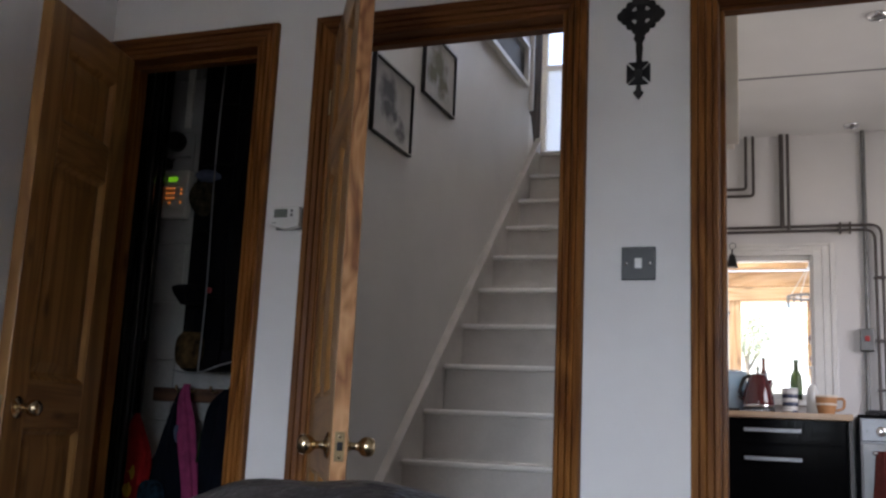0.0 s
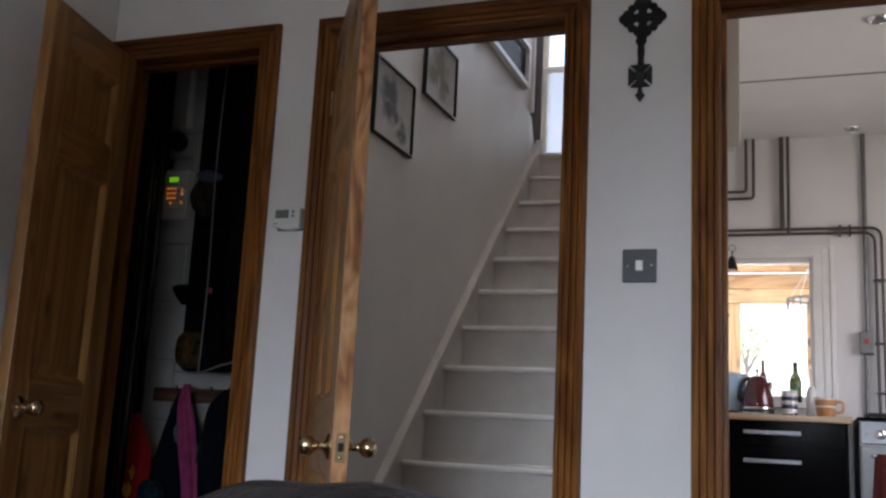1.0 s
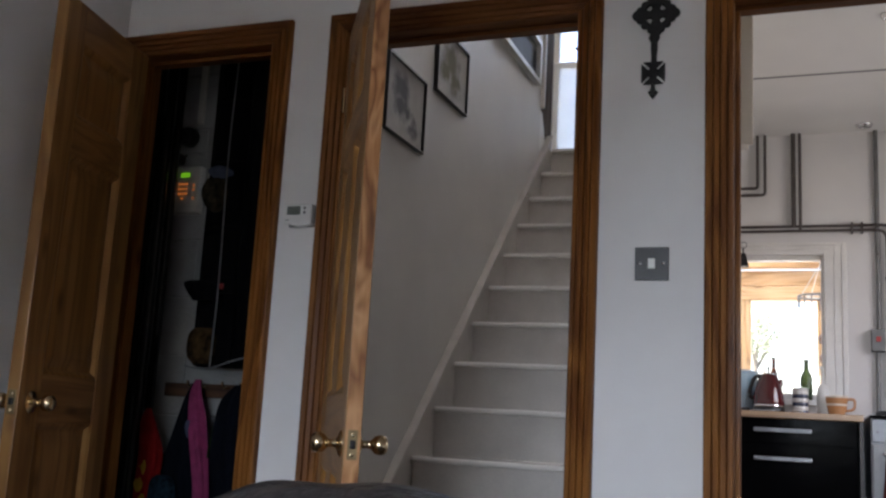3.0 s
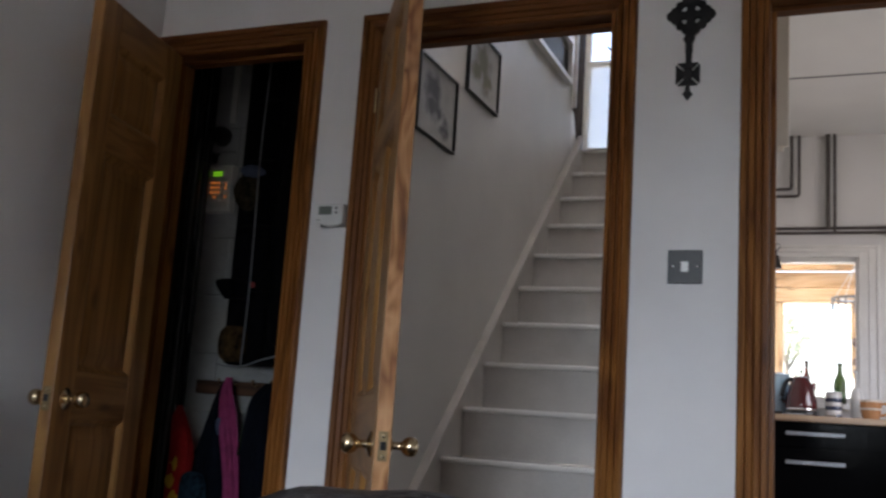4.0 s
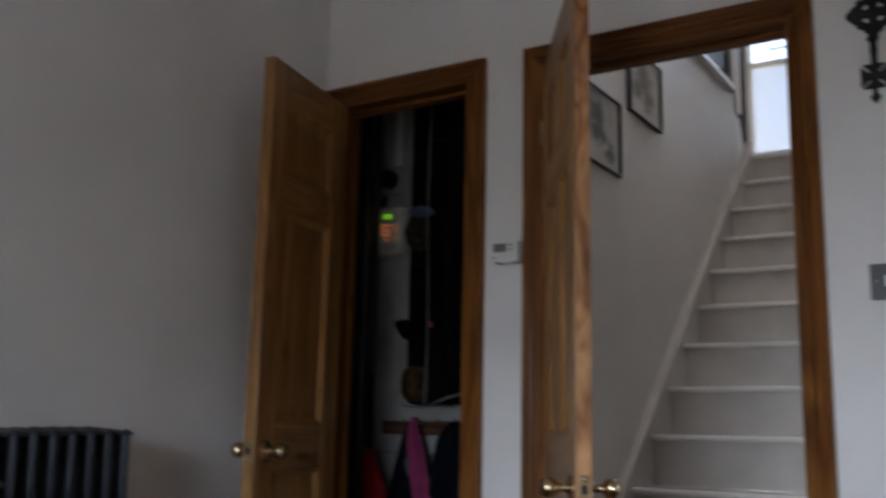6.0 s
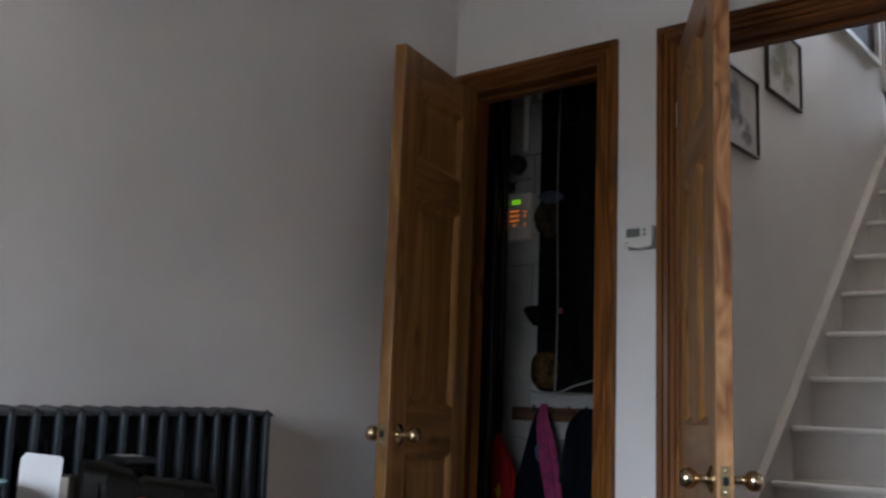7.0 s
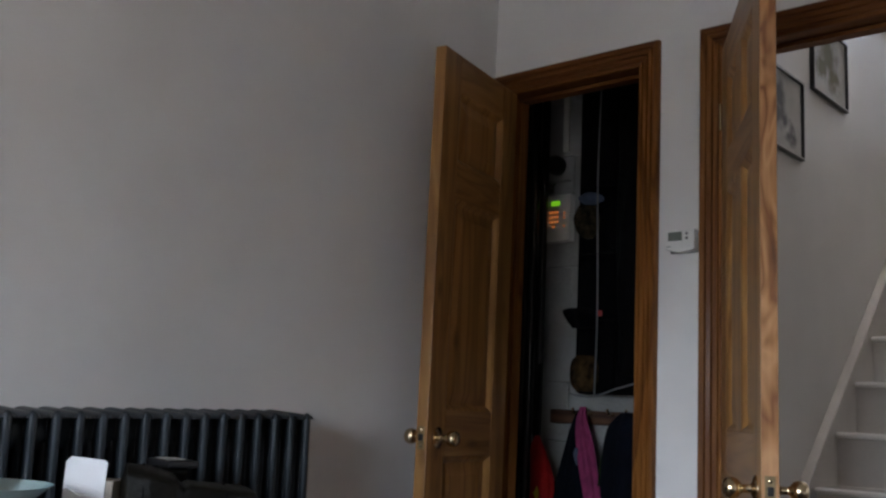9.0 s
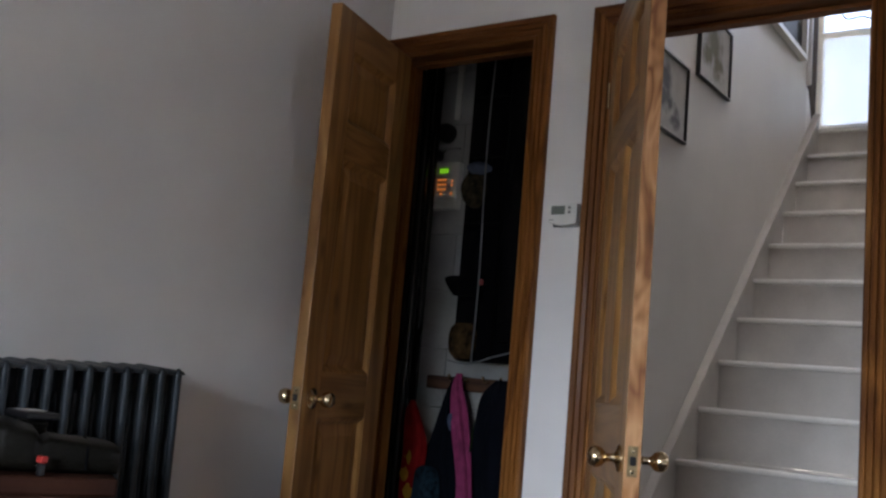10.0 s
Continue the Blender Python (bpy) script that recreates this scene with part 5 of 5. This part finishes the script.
for k, (bz, br) in enumerate(((1.60, 0.042), (1.47, 0.036))):
    tagged(smooth(part("hanging_gourd", lathe([(0.004, br * 1.6), (br * 0.3, br * 1.1), (br * 0.9, br * 0.5), (br, 0), (br * 0.8, -br * 0.6), (0.005, -br)], 18, pose(1.43, LY - 0.06, bz)), DARKRAIL), 60), "dark dried gourd hanging on the lean-to post", "gourd", "hanging gourds")

# fence, shed table and trees behind
fn = thing("garden_fence", "weathered pale timber garden fence", "fence")
for k in range(34):
    part("board", box(-4 + k * 0.3, -3.72 + k * 0.3, 15.0, 15.02, 0.0, 1.25 + 0.03 * math.sin(k * 2.1), 0.0), PAVING, fn)
tb = thing("garden_table", "pale garden table on the terrace", "table")
part("tabletop", box(0.2, 1.1, 7.6, 8.2, 0.74, 0.78, 0.006), WHITEPLASTIC, tb)
for lx in (0.27, 1.03):
    for ly in (7.66, 8.14):
        part("leg", box(lx - 0.025, lx + 0.025, ly - 0.025, ly + 0.025, 0.05, 0.7395), WHITEPLASTIC, tb)


def tree(x, y, h, spread, seed, low=0.38):
    rng = random.Random(seed)
    t = thing("garden_tree", "leafy green garden tree with an uneven crown", "tree", "garden trees")
    pts = [(x, y, -0.14), (x + 0.05, y, h * 0.25), (x - 0.06, y + 0.05, h * 0.5), (x + 0.03, y, h * 0.8)]
    smooth(part("trunk", tube(pts, 0.1, 10, [0.17, 0.13, 0.09, 0.04]), BARK, t))
    for k in range(7):
        a, z = rng.uniform(0, 6.28), h * rng.uniform(0.35, 0.7)
        e = (x + math.cos(a) * spread * 0.7, y + math.sin(a) * spread * 0.7, z + h * 0.2)
        smooth(part("limb", tube([(x, y, z), tuple((p + q) / 2 + 0.1 for p, q in zip((x, y, z), e)), e], 0.03, 6, [0.05, 0.035, 0.012]), BARK, t))
    verts, faces = [], []
    clumps = [(rng.gauss(0, spread * 0.45), rng.gauss(0, spread * 0.45), h * rng.uniform(low, 1.0)) for _ in range(26)]
    for _ in range(3600):
        c = rng.choice(clumps)
        p = Vector((x + c[0] + rng.gauss(0, 0.26), y + c[1] + rng.gauss(0, 0.26), c[2] + rng.gauss(0, 0.22)))
        m = Euler((rng.uniform(0, 6.3), rng.uniform(0, 6.3), rng.uniform(0, 6.3))).to_matrix()
        s = rng.uniform(0.028, 0.058)
        i = len(verts)
        verts += [tuple(p + m @ Vector(q)) for q in ((-s, 0, 0), (0, -s * 0.5, 0.01), (s, 0, 0), (0, s * 0.5, 0.01))]
        faces.append((i, i + 1, i + 2, i + 3))
    me = bpy.data.meshes.new("crown")
    me.from_pydata(verts, [], faces)
    me.materials.append(LEAF)
    cr = new("crown", me)
    cr.parent = t
    tagged(cr, "loose leaves paled for glare", kind="stuff")


for a in ((-0.15, 27.0, 4.6, 0.8, 1, 0.7), (2.0, 29.0, 4.9, 0.7, 2, 0.8), (-4.0, 26.0, 5.6, 1.7, 3)):
    tree(*a)

# ---- table in the corner ----
TZ = 0.765
tab = thing("side_table", "reddish timber side table before the radiator", "table", m=pose(-0.119, -1.40, 0, 0, 0, -30))
part("tabletop", box(-0.42, 0, -1.0, 0, TZ - 0.03, TZ, 0.006), TABLEWOOD, tab)
for a in ((-0.39, -0.03, -0.045, -0.03), (-0.39, -0.03, -0.97, -0.955)):
    part("apron", box(a[0], a[1], a[2], a[3], TZ - 0.11, TZ - 0.0305, 0.002, 1), TABLEWOOD, tab)
for a in ((-0.40, -0.385), (-0.035, -0.02)):
    part("apron", box(a[0], a[1], -0.955, -0.045, TZ - 0.11, TZ - 0.0305, 0.002, 1), TABLEWOOD, tab)
for lx in (-0.40, -0.05):
    for ly in (-0.98, -0.06):
        part("leg", box(lx, lx + 0.035, ly, ly + 0.035, 0, TZ - 0.0305, 0.004), TABLEWOOD, tab)


def lump(rows, squash=0.55, seg=28, wave=0.05, seed=0.0):
    """A soft body along x: rows of x, centre y, half width y, height z; flat underneath."""
    bm = bmesh.new()
    loops = []
    for i, (x, cy, ry, hz) in enumerate(rows):
        ring = []
        for k in range(seg):
            g = 2 * math.pi * k / seg
            c, s = math.cos(g), math.sin(g)
            yy = math.copysign(abs(c) ** squash, c) * ry
            zz = (math.copysign(abs(s) ** squash, s) * 0.5 + 0.5) * hz
            f = 1 + wave * noise.noise((x * 14 + seed, g * 1.3, seed))
            ring.append(bm.verts.new((x, cy + yy * f, zz * (f if s > 0 else 1))))
        loops.append(ring)
    for a, b in zip(loops, loops[1:]):
        for k in range(seg):
            bm.faces.new((a[k], a[(k + 1) % seg], b[(k + 1) % seg], b[k]))
    bm.faces.new(loops[0])
    bm.faces.new(loops[-1])
    return bm


def fine(rows, n=5):
    out = []
    for a, b in zip(rows, rows[1:]):
        out += [tuple(p + (q - p) * (0.5 - 0.5 * math.cos(math.pi * k / n)) for p, q in zip(a, b)) for k in range(n)]
    return out + [rows[-1]]


bag = thing("leather_bag", "dark brown leather bag slumped on the table", "bag", m=pose(-0.119, -1.40, TZ + 0.0005, 0, 0, 60))
smooth(part("body", lump(fine([(-0.225, 0.12, 0.03, 0.06), (-0.218, 0.115, 0.070, 0.088), (-0.18, 0.115, 0.080, 0.086), (-0.135, 0.112, 0.078, 0.070), (-0.122, 0.11, 0.068, 0.054), (-0.112, 0.11, 0.068, 0.060), (-0.06, 0.11, 0.068, 0.057), (-0.012, 0.11, 0.066, 0.051), (0.004, 0.11, 0.060, 0.046), (0.008, 0.11, 0.03, 0.03)]), 0.45), BAGLEATHER, bag), 70)
smooth(part("seam_strap", tube([(-0.05, 0.040, 0.008), (-0.05, 0.044, 0.046), (-0.05, 0.11, 0.0575), (-0.05, 0.175, 0.046)], 0.0025, 8), BLACKCLOTH, bag))
smooth(part("seam_strap", tube([(-0.19, 0.036, 0.010), (-0.19, 0.042, 0.068), (-0.19, 0.115, 0.0875), (-0.19, 0.188, 0.068)], 0.0025, 8), BLACKCLOTH, bag))
part("buckle", box(-0.130, -0.119, 0.034, 0.040, 0.010, 0.014, 0.001, 1), CHROME, bag, "small chrome buckle")
tn = thing("dark_tin", "dark lidded tin on the table", "tin", m=pose(-0.435, -1.365, TZ + 0.0005, 0, 0, -30))
part("tin_body", box(-0.036, 0.036, -0.026, 0.026, 0, 0.058, 0.006), BAGLEATHER, tn)
part("tin_lid", box(-0.037, 0.037, -0.027, 0.027, 0.0583, 0.072, 0.005), BAGLEATHER, tn)
ph = thing("glasses_case", "flat black case with a pale top label", "case", m=pose(-0.435, -1.365, TZ + 0.0735, 0, 0, -12))
part("case_body", box(-0.055, 0.055, -0.032, 0.032, 0, 0.014, 0.005), DARKPLASTIC, ph)
part("label_panel", box(-0.040, 0.012, -0.020, 0.020, 0.0142, 0.0150), CREAMPLASTIC, ph)
lg = thing("red_lighter", "red and black pocket lighter standing by the bag", "lighter", m=pose(-0.19, -1.50, TZ + 0.0005))
part("body", box(-0.007, 0.007, -0.005, 0.005, 0, 0.020, 0.003), DARKPLASTIC, lg)
part("top", box(-0.009, 0.009, -0.006, 0.006, 0.0202, 0.032, 0.003), REDPLASTIC, lg, "red plastic top")
cb = thing("small_carton", "small grey-brown carton with an upright white flap", "carton", m=pose(-0.345, -1.60, TZ + 0.0005, 0, 0, 38))
part("carton_body", box(-0.020, 0.050, 0.002, 0.065, 0, 0.060, 0.002), CARTON, cb)
bm = extruded([(-0.036, 0.0), (0.036, 0.0), (0.038, 0.089), (0.034, 0.094), (-0.026, 0.098), (-0.035, 0.089)], 0.0018, "xz")
part("flap", bm, CARD, cb, "upright white card flap")
bw = thing("turquoise_bowl", "pale turquoise ceramic bowl on the table", "bowl", m=pose(-0.337, -1.79, TZ + 0.0005))
smooth(part("bowl_body", lathe([(0.045, 0), (0.048, 0.006), (0.085, 0.03), (0.112, 0.054), (0.118, 0.058), (0.110, 0.054), (0.080, 0.033), (0.040, 0.012), (0.003, 0.010)], 40), TEALBOWL, bw), 50)
tagged(part("dark_wallet", box(-0.44, -0.36, -1.80, -1.745, TZ + 0.020, TZ + 0.112, 0.008), BAGLEATHER), "dark leather wallet standing in the bowl", "wallet")

# ---- leather armchair close to the camera ----
ac = thing("leather_armchair", "dark brown leather armchair with a rounded back", "armchair", m=pose(0.912, -1.56, 0, 0, 0, 18))
bm = bmesh.new()
n, seg = 40, 12
grid = []
for i in range(n + 1):
    u = -1 + 2 * i / n
    top = 0.833 - 0.16 * abs(u) ** 2.2 - 0.010 * noise.noise((u * 4, 0.3, 1.0))
    row = []
    for k in range(seg + 1):
        g = math.pi * k / seg
        row.append(bm.verts.new((u * 0.36, math.cos(g) * 0.07, top - 0.05 + math.sin(g) * 0.05)))
    row.insert(0, bm.verts.new((u * 0.36, 0.085, 0.34)))
    row.append(bm.verts.new((u * 0.36, -0.085, 0.34)))
    grid.append(row)
for a, b in zip(grid, grid[1:]):
    for k in range(len(a) - 1):
        bm.faces.new((a[k], a[k + 1], b[k + 1], b[k]))
bm.faces.new(grid[0])
bm.faces.new(grid[-1])
smooth(part("backrest", bm, LEATHER, ac), 60)
part("seat", box(-0.30, 0.30, 0.09, 0.62, 0.24, 0.45, 0.05, 4), LEATHER, ac)
for sx in (-0.37, 0.305):
    part("arm", box(sx, sx + 0.065, 0.09, 0.62, 0.20, 0.60, 0.03, 4), LEATHER, ac)
part("base", box(-0.35, 0.35, -0.07, 0.61, 0.09, 0.235, 0.02), LEATHER, ac)
for fx in (-0.31, 0.31):
    for fy in (-0.03, 0.57):
        smooth(part("foot", lathe([(0.016, 0), (0.024, 0.0895)], 12, pose(fx, fy, 0)), DARKRAIL, ac))

# blocks of the closet wall
wallob = bpy.data.objects["closet_wall_north"]
blocks = {}
for r in range(11):
    for q in range(4):
        w = 0.43 if not (r % 2 and q == 0) else 0.21
        if w not in blocks:
            me = bpy.data.meshes.new("block")
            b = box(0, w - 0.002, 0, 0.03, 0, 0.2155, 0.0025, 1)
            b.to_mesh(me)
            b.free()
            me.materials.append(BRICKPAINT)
            blocks[w] = me
        x = -1.25 + (q * 0.43 if r % 2 == 0 else (0 if q == 0 else 0.21 + (q - 1) * 0.43))
        if x + w > SX0 - 0.1:
            continue
        ob = new("block", blocks[w])
        ob.parent = wallob
        ob.location = (x + 0.001, CB + 0.0005 + 0.001 * ((q * 7 + r * 3) % 3), 0.01 + r * 0.218)
